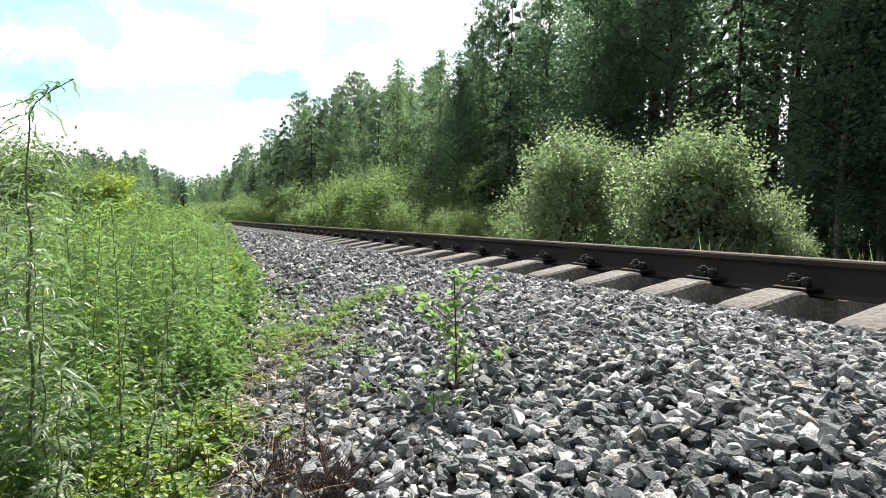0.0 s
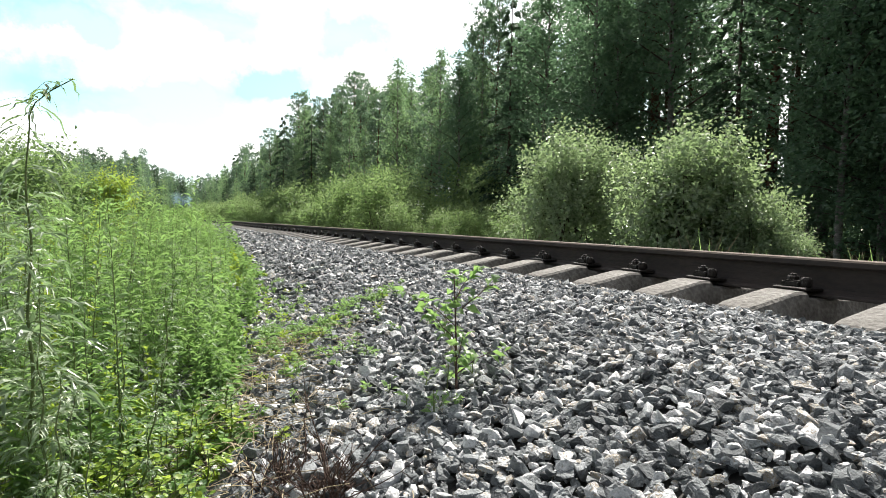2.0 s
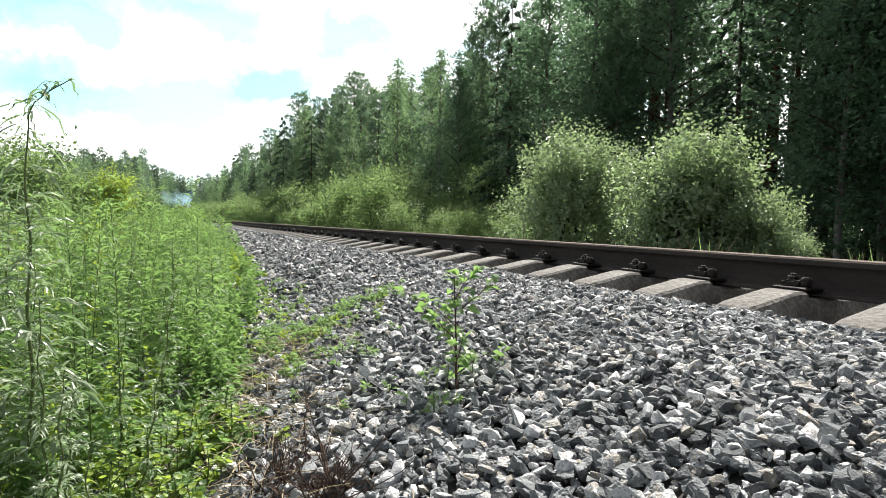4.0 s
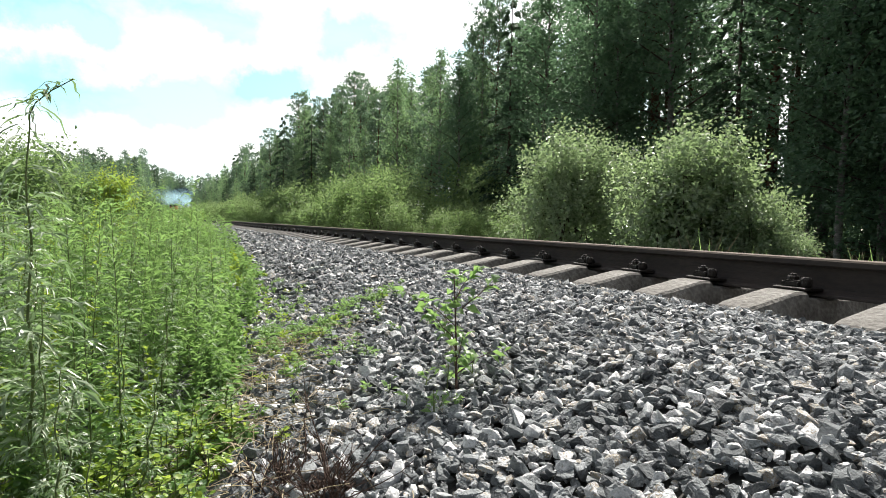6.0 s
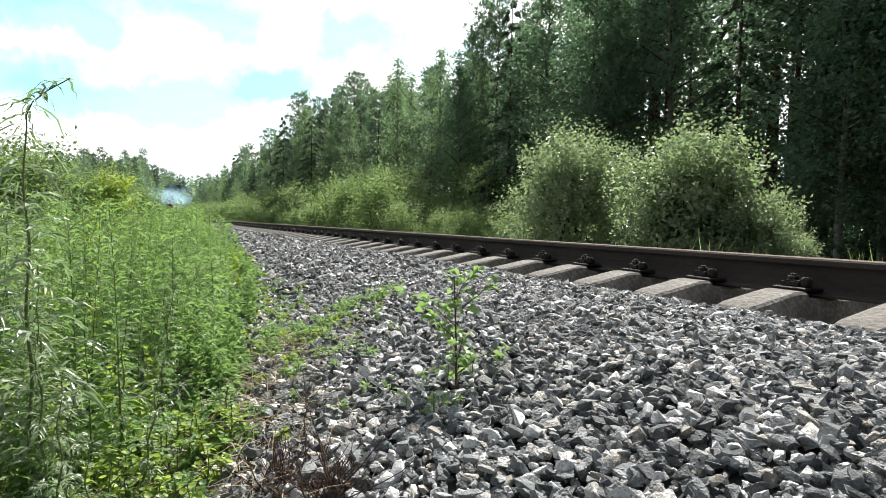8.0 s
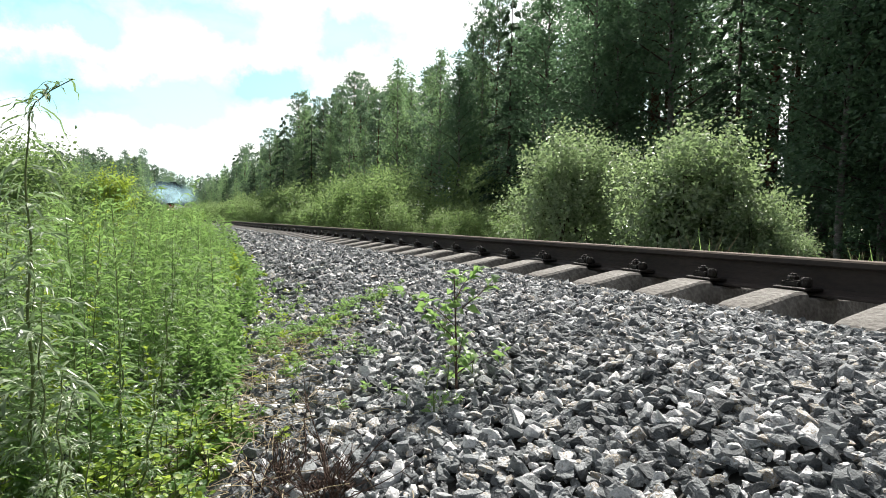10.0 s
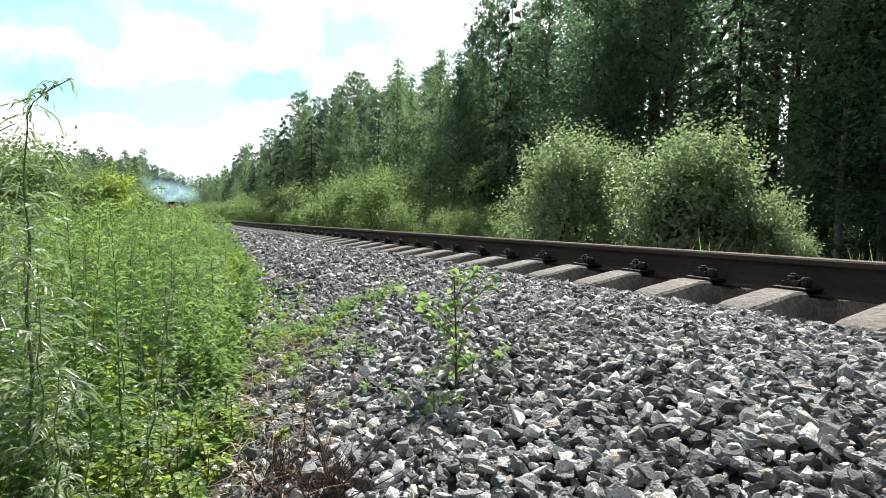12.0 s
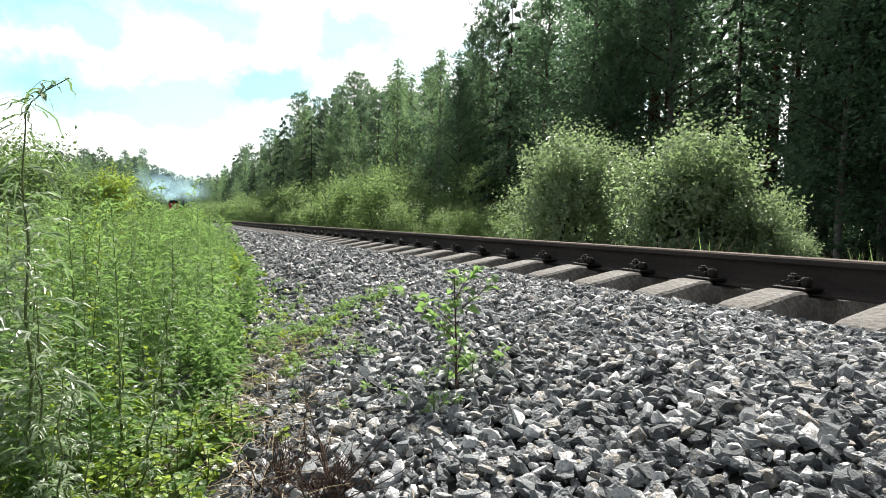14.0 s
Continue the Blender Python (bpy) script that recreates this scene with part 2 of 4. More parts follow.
def rise(y):
    return np.clip((np.asarray(y, float) - 80.0) * 0.009, 0.0, 4.0)


def land(x, y):
    return np.interp(x, BED_X, BED_Z)


def ground():
    xs = np.concatenate([[-2500, -600, -150], np.linspace(-60, -6, 14), np.linspace(-5.5, 7.5, 66), np.linspace(8, 90, 30), [160, 600, 2500]])
    ys = np.concatenate([[-2500, -300, -60, -20], np.linspace(-8, 20, 113), np.linspace(21, 120, 60), np.linspace(130, 500, 30), [900, 3500]])
    gx, gy = np.meshgrid(xs, ys)
    bend = np.array([track(max(y, 0))[0] - RAIL_X if 0 < y < 900 else 0 for y in ys])
    near = np.exp(-((gx - 2) / 25.0) ** 2)
    gz = land(gx - bend[:, None], gy) + 0.02 * np.sin(gx * 5 + 1.7 * np.sin(gy * 3.1)) * np.sin(gy * 4.3) * near - 0.15 * ((gx > -0.42) & (gx < 5.75) & (gy > -4) & (gy < 239)) + rise(gy)
    v = np.stack([gx, gy, gz], -1).reshape(-1, 3)
    w = len(xs)
    i = (np.arange(len(ys) - 1)[:, None] * w + np.arange(w - 1)[None]).ravel()
    f = np.concatenate([np.stack([i, i + 1, i + w + 1], 1), np.stack([i, i + w + 1, i + w], 1)])
    ob = part("ground", Soup().add(v, f), M_SOIL, smooth=True)
    tagged(ob, "dark soil of the embankment and forest floor", "ground", kind="structure")
    return ob


ground()

# ---- track ----


def rail_profile():
    half = [(0.0, 0.0), (0.020, -0.001), (0.030, -0.005), (0.0355, -0.013), (0.0375, -0.034), (0.034, -0.038), (0.014, -0.046), (0.0095, -0.06), (0.009, -0.115), (0.013, -0.142), (0.03, -0.157), (0.073, -0.168), (0.075, -0.171), (0.075, -0.179), (0.0, -0.18)]
    return half + [(-u, w) for u, w in half[-2:0:-1]]


def rail(name, side, drop):
    st = []
    ss = list(np.linspace(-14, 60, 38)) + list(np.linspace(70, 560, 50))
    c = radians(CANT)
    for s in ss:
        x, y, h = track(s, side)
        sx = (math.cos(h) * math.cos(c), -math.sin(h) * math.cos(c), -math.sin(c))
        st.append(((x, y, float(rise(y)) - drop), sx, (math.sin(c), 0, math.cos(c))))
    prof = rail_profile()
    body = thing(name, "rust-brown steel rail with a worn bright running surface", "rail", "rails of the track")
    v, f = sweep(prof, st)
    part("rail_body", Soup().add(v, f), M_RAIL, body)
    strip = [(-0.0362, -0.0132), (-0.0308, -0.0044), (-0.020, 0.0006), (0, 0.0016), (0.020, 0.0006), (0.0308, -0.0044), (0.0, -0.006)]
    part("running_surface", Soup().add(*sweep(strip, st)), M_HEAD, body, "worn bright strip on top of the rail head")
    return body


rail("rail", 0.0, 0.0)
rail("rail", GAUGE, GAUGE * math.tan(radians(CANT)))


def sleeper_mesh():
    # (along, top, half top width, half foot width)
    st = [(-0.56, -0.250, 0.068, 0.12), (-0.54, -0.236, 0.080, 0.13), (-0.50, -0.224, 0.088, 0.133), (-0.24, -0.163, 0.086, 0.135), (-0.19, -0.158, 0.088, 0.135), (-0.165, -0.160, 0.09, 0.135), (-0.155, -0.186, 0.09, 0.135), (0.155, -0.186, 0.09, 0.135),
          (0.165, -0.162, 0.09, 0.135), (0.3, -0.172, 0.088, 0.135), (0.6, -0.205, 0.08, 0.126), (0.795, -0.208, 0.08, 0.125)]
    st += [(GAUGE - a, z, t, b) for a, z, t, b in st[-2::-1]]
    v, f = [], []
    for a, z, t, b in st:
        v += [(a, -b, -0.40), (a, -t - 0.006, z - 0.012), (a, -t + 0.008, z), (a, t - 0.008, z), (a, t + 0.006, z - 0.012), (a, b, -0.40)]
    k = 6
    for i in range(len(st) - 1):
        for j in range(k):
            p, q = i * k + j, i * k + (j + 1) % k
            f += [(p, q, q + k), (p, q + k, p + k)]
    for base in (0, (len(st) - 1) * k):
        f += [(base, base + j, base + j + 1) for j in range(1, k - 1)]
    return Soup().add(v, f).mesh("sleeper", M_CONCRETE)


def lathe(ring, sides, centre):
    """Rings (radius, height) round a vertical axis."""
    v, f = [], []
    for r, z in ring:
        v += [(centre[0] + r * math.cos(2 * math.pi * j / sides), centre[1] + r * math.sin(2 * math.pi * j / sides), centre[2] + z) for j in range(sides)]
    for i in range(len(ring) - 1):
        for j in range(sides):
            p, q = i * sides + j, i * sides + (j + 1) % sides
            f += [(p, q, q + sides), (p, q + sides, p + sides)]
    f += [((len(ring) - 1) * sides, (len(ring) - 1) * sides + j, (len(ring) - 1) * sides + j + 1) for j in range(1, sides - 1)]
    return v, f


def fastening_meshes():
    plate = Soup().add(*box((0.13, 0.165, 0.014), (-0.10, 0, -0.150), 0.004)).mesh("base_plate", M_BOLT)
    clip = Soup()
    clip.add(*box((0.085, 0.095, 0.026), (-0.088, 0.015, -0.128), 0.008, 2))
    clip.add(*box((0.028, 0.095, 0.034), (-0.128, 0.015, -0.129), 0.008, 2))
    clip = clip.mesh("clip", M_BOLT)
    nut = Soup().add(*lathe([(0.033, 0), (0.035, 0.004), (0.0, 0.005), (0.024, 0.005), (0.027, 0.009), (0.027, 0.029), (0.023, 0.034), (0.015, 0.034), (0.015, 0.042), (0.011, 0.046)], 8, (-0.098, 0.026, -0.126))).mesh("nut", M_BOLT)
    bolt = Soup().add(*lathe([(0.021, 0), (0.026, 0.01), (0.026, 0.038), (0.019, 0.047)], 8, (-0.112, -0.046, -0.143))).mesh("anchor_bolt", M_BOLT)
    return plate, clip, nut, bolt


SPACING, FIRST = 0.5147, 1.786


def sleepers():
    me, fast = sleeper_mesh(), fastening_meshes()
    made = []
    for i in range(-3, 120):
        s = FIRST + SPACING * i
        m = pose(RAIL_X, s, 0, 0, CANT, 0) @ pose(random.uniform(-.012, .012), 0, random.uniform(-.004, .002), 0, 0, random.uniform(-.5, .5))
        ob = tagged(new("railway_sleeper", me), "weathered grey concrete sleeper bedded in crushed stone under the rails", "sleeper", "sleepers of the track")
        ob.matrix_basis = m
        if i < 45:
            for k, (nm, data) in enumerate(zip(("base_plate", "clip", "nut", "anchor_bolt"), fast)):
                part(nm, data, None, ob)
        made.append(ob)
    return made


sleepers()

# ---- ballast ----


def stone_shapes(n, points):
    """Broken stones: hulls of points on a blocky, uneven body about one unit long."""
    out = []
    for i in range(n):
        bm = bmesh.new()
        k = points + random.randint(-2, 3)
        sx, sy, sz = random.uniform(0.95, 1.35), random.uniform(0.72, 1.0), random.uniform(0.45, 0.8)
        skew = random.uniform(-0.35, 0.35)
        for p in sphere_dirs(k):
            p = np.sign(p) * np.abs(p) ** 0.78 * random.uniform(0.8, 1.1)
            bm.verts.new(((p[0] + skew * p[2]) * sx * 0.5, p[1] * sy * 0.5, p[2] * sz * 0.5))
        r = bmesh.ops.convex_hull(bm, input=bm.verts)
        bmesh.ops.delete(bm, geom=[g for g in r["geom_interior"] if isinstance(g, bmesh.types.BMVert)], context="VERTS")
        out.append(bm_arrays(bm))
    return out


SHAPES, SMALL_SHAPES = stone_shapes(40, 14), stone_shapes(20, 9)


def turns(n, tilt=0.5):
    """Random rotations: any heading, tilted by about tilt."""
    a, b, c = rng.uniform(0, 2 * np.pi, n), rng.normal(0, tilt, n), rng.normal(0, tilt, n)
    R = np.zeros((n, 3, 3))
    ca, sa, cb, sb, cc, sc = np.cos(a), np.sin(a), np.cos(b), np.sin(b), np.cos(c), np.sin(c)
    one, zero = np.ones(n), np.zeros(n)
    Rz = np.array([[ca, -sa, zero], [sa, ca, zero], [zero, zero, one]]).transpose(2, 0, 1)
    Rx = np.array([[one, zero, zero], [zero, cb, -sb], [zero, sb, cb]]).transpose(2, 0, 1)
    Ry = np.array([[cc, zero, sc], [zero, one, zero], [-sc, zero, cc]]).transpose(2, 0, 1)
    return Rx @ Ry @ Rz


def under_sleeper(x, y):
    k = np.abs((y - FIRST + SPACING / 2) % SPACING - SPACING / 2)
    return (k < 0.15) & (x > RAIL_X - 0.52)


def strew(soup, n, x0, x1, y0, y1, size, lift=0.0, spread=0.35, shapes=None):
    shapes = shapes or SHAPES
    x, y = rng.uniform(x0, x1, n), rng.uniform(y0, y1, n)
    sz = size * np.exp(rng.normal(0, spread, n)).clip(0.45, 2.0)
    z = land(x, y) + lift + rng.uniform(-0.2, 0.35, n) * size
    ok = ~under_sleeper(x, y)
    x, y, z, sz = x[ok], y[ok], z[ok], sz[ok]
    R = turns(len(x), 0.45)
    which = rng.integers(0, len(shapes), len(x))
    for k, (v, f) in enumerate(shapes):
        idx = np.nonzero(which == k)[0]
        if len(idx) == 0:
            continue
        vv = np.einsum("nij,vj->nvi", R[idx], v) * sz[idx][:, None, None] + np.stack([x, y, z], 1)[idx][:, None]
        ff = f[None] + (np.arange(len(idx)) * len(v))[:, None, None]
        soup.add(vv, ff)


def ballast():
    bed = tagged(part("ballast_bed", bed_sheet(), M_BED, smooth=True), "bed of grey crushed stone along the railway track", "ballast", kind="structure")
    s = Soup()
    strew(s, 33000, -0.42, 2.42, 0.25, 3.6, 0.0275, -0.002, 0.4)
    strew(s, 8000, -0.42, 2.42, 0.25, 3.6, 0.03, -0.016, shapes=SMALL_SHAPES)
    strew(s, 22000, 0.1, 2.45, 3.6, 9.0, 0.038, shapes=SMALL_SHAPES)
    strew(s, 15000, 0.3, 2.45, 9.0, 22.0, 0.058, shapes=SMALL_SHAPES)
    strew(s, 9000, 0.6, 2.45, 22.0, 60.0, 0.08, shapes=SMALL_SHAPES)
    strew(s, 3000, 2.42, 5.6, 0.0, 8.0, 0.05, shapes=SMALL_SHAPES)
    tagged(part("loose_stones", s, M_STONE, bed, "angular grey crushed stones"), kind="stuff")
    data = [Soup().add(v, f).mesh("stone", M_STONE_ONE) for v, f in SHAPES]
    for i in range(300):
        x, y = random.uniform(0.15, 1.75), random.uniform(0.45, 2.1)
        z = float(land(x, y)) + random.uniform(0.004, 0.02)
        ob = part("stone", data[i % len(data)], None, bed)
        size = 0.031 * math.exp(random.gauss(0, 0.32))
        ob.matrix_basis = Matrix.Translation((x, y, z)) @ Euler((random.gauss(0, .5), random.gauss(0, .5), random.uniform(0, 6.28))).to_matrix().to_4x4() @ Matrix.Scale(min(size, 0.066), 4)


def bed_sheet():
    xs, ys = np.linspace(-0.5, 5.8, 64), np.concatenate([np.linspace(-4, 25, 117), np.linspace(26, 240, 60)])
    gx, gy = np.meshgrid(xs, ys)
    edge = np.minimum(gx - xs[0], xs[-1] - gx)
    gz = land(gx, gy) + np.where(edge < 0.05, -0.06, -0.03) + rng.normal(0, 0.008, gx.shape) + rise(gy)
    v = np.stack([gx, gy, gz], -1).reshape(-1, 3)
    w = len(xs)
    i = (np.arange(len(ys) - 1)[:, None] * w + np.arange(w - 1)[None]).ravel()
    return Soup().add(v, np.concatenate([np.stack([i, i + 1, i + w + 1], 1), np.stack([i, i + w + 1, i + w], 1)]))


# ---- trees ----


def limb_path(start, direction, length, sag=0.0, steps=4):
    t = np.linspace(0, 1, steps)[:, None]
    d = unit(np.asarray(direction, float))
    wob = rng.normal(0, 0.04 * length, (steps, 3)) * t
    return np.asarray(start) + d * length * t - np.array([0, 0, 1]) * sag * length * t ** 2 + wob


def tree(kind, height, count, label, category, bare=0.0, radius=2.2, big=1.0, plain=False, foliage=None):
    """One tree at the origin: trunk with limbs, and a crown of boughs of small leaves or needle tufts."""
    ob = thing(kind, label, category)
    wood, limbs, crown = Soup(), Soup(), Soup()
    lean = rng.normal(0, 0.012, 2)
    zz = np.linspace(-0.4, height * 0.97, 9)
    pts = np.stack([zz * lean[0] + 0.05 * np.sin(zz * 0.5), zz * lean[1], zz], 1)
    r0 = height * 0.0085 + 0.02
    wood.add(*tube(pts, r0 * (1 - zz.clip(0) / height * 0.93), 7))
    n_limb = int(26 + height * 1.6)
    us = (np.arange(n_limb) + rng.uniform(0, 1, n_limb)) / n_limb
    if kind == "spruce":
        reaches = radius * (1 - us) ** 0.8 + 0.15
    elif kind == "pine":
        reaches = (radius * 1.1 * np.minimum(1, 0.45 + us * 1.8) * (1 - us) ** 0.45 + 0.2) * rng.uniform(0.55, 1.1, n_limb)
    else:
        reaches = (radius * 1.15 * np.minimum(1, 0.5 + us * 2.2) * (1 - us) ** 0.72 + 0.16) * rng.uniform(0.55, 1.2, n_limb)
    share = (reaches + 0.25) / (reaches + 0.25).sum()
    for i in range(n_limb):
        u, reach = us[i], reaches[i]
        per = max(5, int(count * share[i]))
        h = height * (bare + (1 - bare) * u * 0.985)
        slope, sag = {"spruce": (0.1, 0.35), "pine": (0.3 + 0.7 * u, 0.1)}.get(kind, (0.45 + 1.1 * u, 0.3))
        a = i * 2.4 + rng.uniform(-0.5, 0.5)
        d = np.array((math.cos(a), math.sin(a), slope))
        path = limb_path((h * lean[0], h * lean[1], h), d, reach, sag)
        if not plain:
            limbs.add(*tube(path, np.linspace(0.018 + 0.012 * reach, 0.006, 4), 3))
        side = np.cross(unit(d), (0, 0, 1))
        if kind == "spruce":
            t = rng.uniform(0.15, 1.05, per) ** 0.8
        else:
            # leaves gather on a few sprays along the limb
            sprays = max(2, int(2 + reach * 2.2))
            c = rng.uniform(0.25, 1.0, sprays) ** 0.7
            which = rng.integers(0, sprays, per)
            t = c[which]
        idx = (t * 3).clip(0, 2.999)
        lo = idx.astype(int)
        p = path[lo] + (path[np.minimum(lo + 1, 3)] - path[lo]) * (idx - lo)[:, None]
        if kind == "spruce":
            p = p + side * (rng.uniform(-1, 1, per) * 0.42 * reach * (1.1 - t))[:, None] - np.array([0, 0, 1]) * rng.uniform(0, 0.35, per)[:, None]
            dd = d * 0.6 + side * rng.normal(0, 0.7, per)[:, None] + np.array([0, 0, -0.55])
            crown.add(*leaves(p, dd, big * rng.uniform(0.22, 0.5, per), big * rng.uniform(0.09, 0.18, per)))
        elif kind == "pine":
            shift = side * rng.normal(0, 0.32 * reach ** 0.6, sprays)[:, None] + rng.normal(0, 0.1, (sprays, 3))
            dd = unit(rng.normal(0, 0.75, (per, 3)) + d * 0.35 + np.array([0, 0, 0.55]))
            p = p + shift[which] + dd * (rng.uniform(0, 0.26, per) * big ** 0.5)[:, None] * (1, 1, 0.7)
            crown.add(*leaves(p, dd, big * rng.uniform(0.14, 0.30, per), big * rng.uniform(0.05, 0.11, per)))
        else:
            shift = side * rng.normal(0, 0.38 * reach ** 0.6, sprays)[:, None] + rng.normal(0, 0.08, (sprays, 3))
            w = 0.24 * (0.6 + 0.4 * reach) * big ** 0.3
            p = p + shift[which] + rng.normal(0, 1, (per, 3)) * (w, w, 0.5 * w) - np.array([0, 0, 0.12]) * rng.exponential(1.0, per)[:, None]
            dd = rng.normal(0, 1, (per, 3)) * (1, 1, 0.5) + np.array([0, 0, -0.35])
            L = big * rng.uniform(0.09, 0.19, per)
            crown.add(*leaves(p, dd, L, L * 0.78, up=rng.normal(0, 0.65, (per, 3)) + (0, 0, 1)))
    bark = {"spruce": M_BARK, "pine": M_PINE_BARK}.get(kind, M_BIRCH_BARK)
    leaf = foliage or {"spruce": M_SPRUCE, "pine": M_PINE}.get(kind, M_BIRCH)
    part("trunk", wood, bark, ob, smooth=True)
    if not plain:
        tagged(part("branchwork", limbs, M_PINE_BARK if kind == "pine" else M_BARK, ob, smooth=True), kind="stuff")
    tagged(part("crown", crown, leaf, ob), kind="stuff")
    return ob


def bush(name, height, width, count, mat, label, leaf=(0.06, 0.11), stems=9, bark=None, open_=0.0):
    """A rounded bush of leafy shoots round several stems; open_ thins its inside and lengthens its shoots."""
    ob = thing(name, label, "bush")
    wood, crown = Soup(), Soup()
    seed = rng.uniform(0, 50)
    n = count // 11
    size = (leaf[0] + leaf[1]) * 0.5
    up = sphere_dirs(n)
    up[:, 2] = np.where(up[:, 2] < -0.55, -up[:, 2], up[:, 2])
    body = np.array([1.0 + 0.28 * noise.noise((q[0] * 1.7 + seed, q[1] * 1.7, q[2] * 1.7)) + 0.24 * noise.noise((q[0] * 4.5, q[1] * 4.5 + seed, q[2] * 4.5)) for q in up])
    deep = rng.uniform(0.2 + 0.2 * open_, 1.0, n) ** 0.6 * (1 + 0.10 * rng.exponential(0.6, n).clip(0, 2.5))
    centre = np.array([0, 0, height * 0.46])
    tip = centre + up * (np.array([width * 0.5, width * 0.5, height * 0.54]) * (body * deep)[:, None])
    keep = tip[:, 2] > 0.05
    tip, up = tip[keep], up[keep]
    n = len(tip)
    out = unit(up * (1, 1, 0.5) + np.array([0, 0, 0.75]) + rng.normal(0, 0.3, (n, 3)))
    length = size * rng.uniform(2.2, 5.6, n) * (1 + 0.6 * open_) * (1 + 0.5 * up[:, 2].clip(0))
    k = 11
    u = np.linspace(0.0, 1.0, k)
    p = (tip[:, None] + out[:, None] * (length[:, None] * (u - 0.6)[None])[..., None]).reshape(-1, 3)
    a = (np.arange(k) * 2.4)[None] + rng.uniform(0, 6.28, n)[:, None]
    s1 = unit(np.cross(out, rng.normal(size=(n, 3))))
    s2 = np.cross(out, s1)
    d = out[:, None] * 0.55 + np.cos(a)[..., None] * s1[:, None] + np.sin(a)[..., None] * s2[:, None]
    d = d.reshape(-1, 3) + rng.normal(0, 0.22, (n * k, 3))
    L = rng.uniform(*leaf, n * k) * np.tile(1.1 - 0.45 * u, n)
    p = p + unit(d) * (size * 0.25 + rng.exponential(0.25, n * k) * size * (0.5 + open_))[:, None]
    crown.add(*leaves(p, d, L, L * 0.66, up=np.repeat(out, k, 0) + rng.normal(0, 0.45, (n * k, 3))))
    for i in range(stems):
        q = tip[rng.integers(0, n)] * (1, 1, 0.92)
        base = np.array([rng.normal(0, 0.06 * width), rng.normal(0, 0.06 * width), -0.12])
        t = np.linspace(0, 1, 6)[:, None]
        path = base + (q - base) * np.concatenate([t ** 1.3, t ** 1.3, t ** 0.85], 1) + rng.normal(0, 0.02, (6, 3)) * t
        wood.add(*tube(path, np.linspace(0.008 * height, 0.004, 6), 5))
        for j in range(5):
            m = rng.integers(2, 6)
            e = tip[rng.integers(0, n)]
            if np.linalg.norm(e - path[m]) < 0.45 * width:
                tw = path[m] + (e - path[m]) * np.linspace(0, 1, 4)[:, None] + rng.normal(0, 0.02, (4, 3)) * (0, 1, 1)
                wood.add(*tube(tw, np.linspace(0.009, 0.003, 4), 3))
    tagged(part("branchwork", wood, bark or M_BARK, ob, smooth=True), kind="stuff")
    tagged(part("foliage", crown, mat, ob), kind="stuff")
    return ob


def put(kinds, places, group):
    """Copies of model things at (x, y, scale) places; the models themselves take the first places."""
    first = {}
    for x, y, sc, k in places:
        m = Matrix.Translation((x, y, float(land(x - (track(max(y, 0))[0] - RAIL_X), y) + rise(y)))) @ Matrix.Rotation(random.uniform(0, 6.28), 4, "Z") @ Matrix.Diagonal((sc * random.uniform(.9, 1.1), sc * random.uniform(.9, 1.1), sc, 1))
        if k not in first:
            first[k] = m
            tagged(kinds[k], group=group)
        else:
            copy_thing(kinds[k], m)
    for k, ob in enumerate(kinds):
        if k in first:
            ob.matrix_basis = first[k]
        else:
            for o in (*ob.children_recursive, ob):
                bpy.data.objects.remove(o)


def edge_height(y):
    """How high the forest edge stands, in metres."""
    return np.interp(y, [0, 20, 27, 33, 40, 47, 56, 70, 86, 92, 100, 120, 160], [19, 18, 17.0, 16.5, 15.0, 14.5, 16.5, 17.5, 20.5, 20, 15, 17, 20])


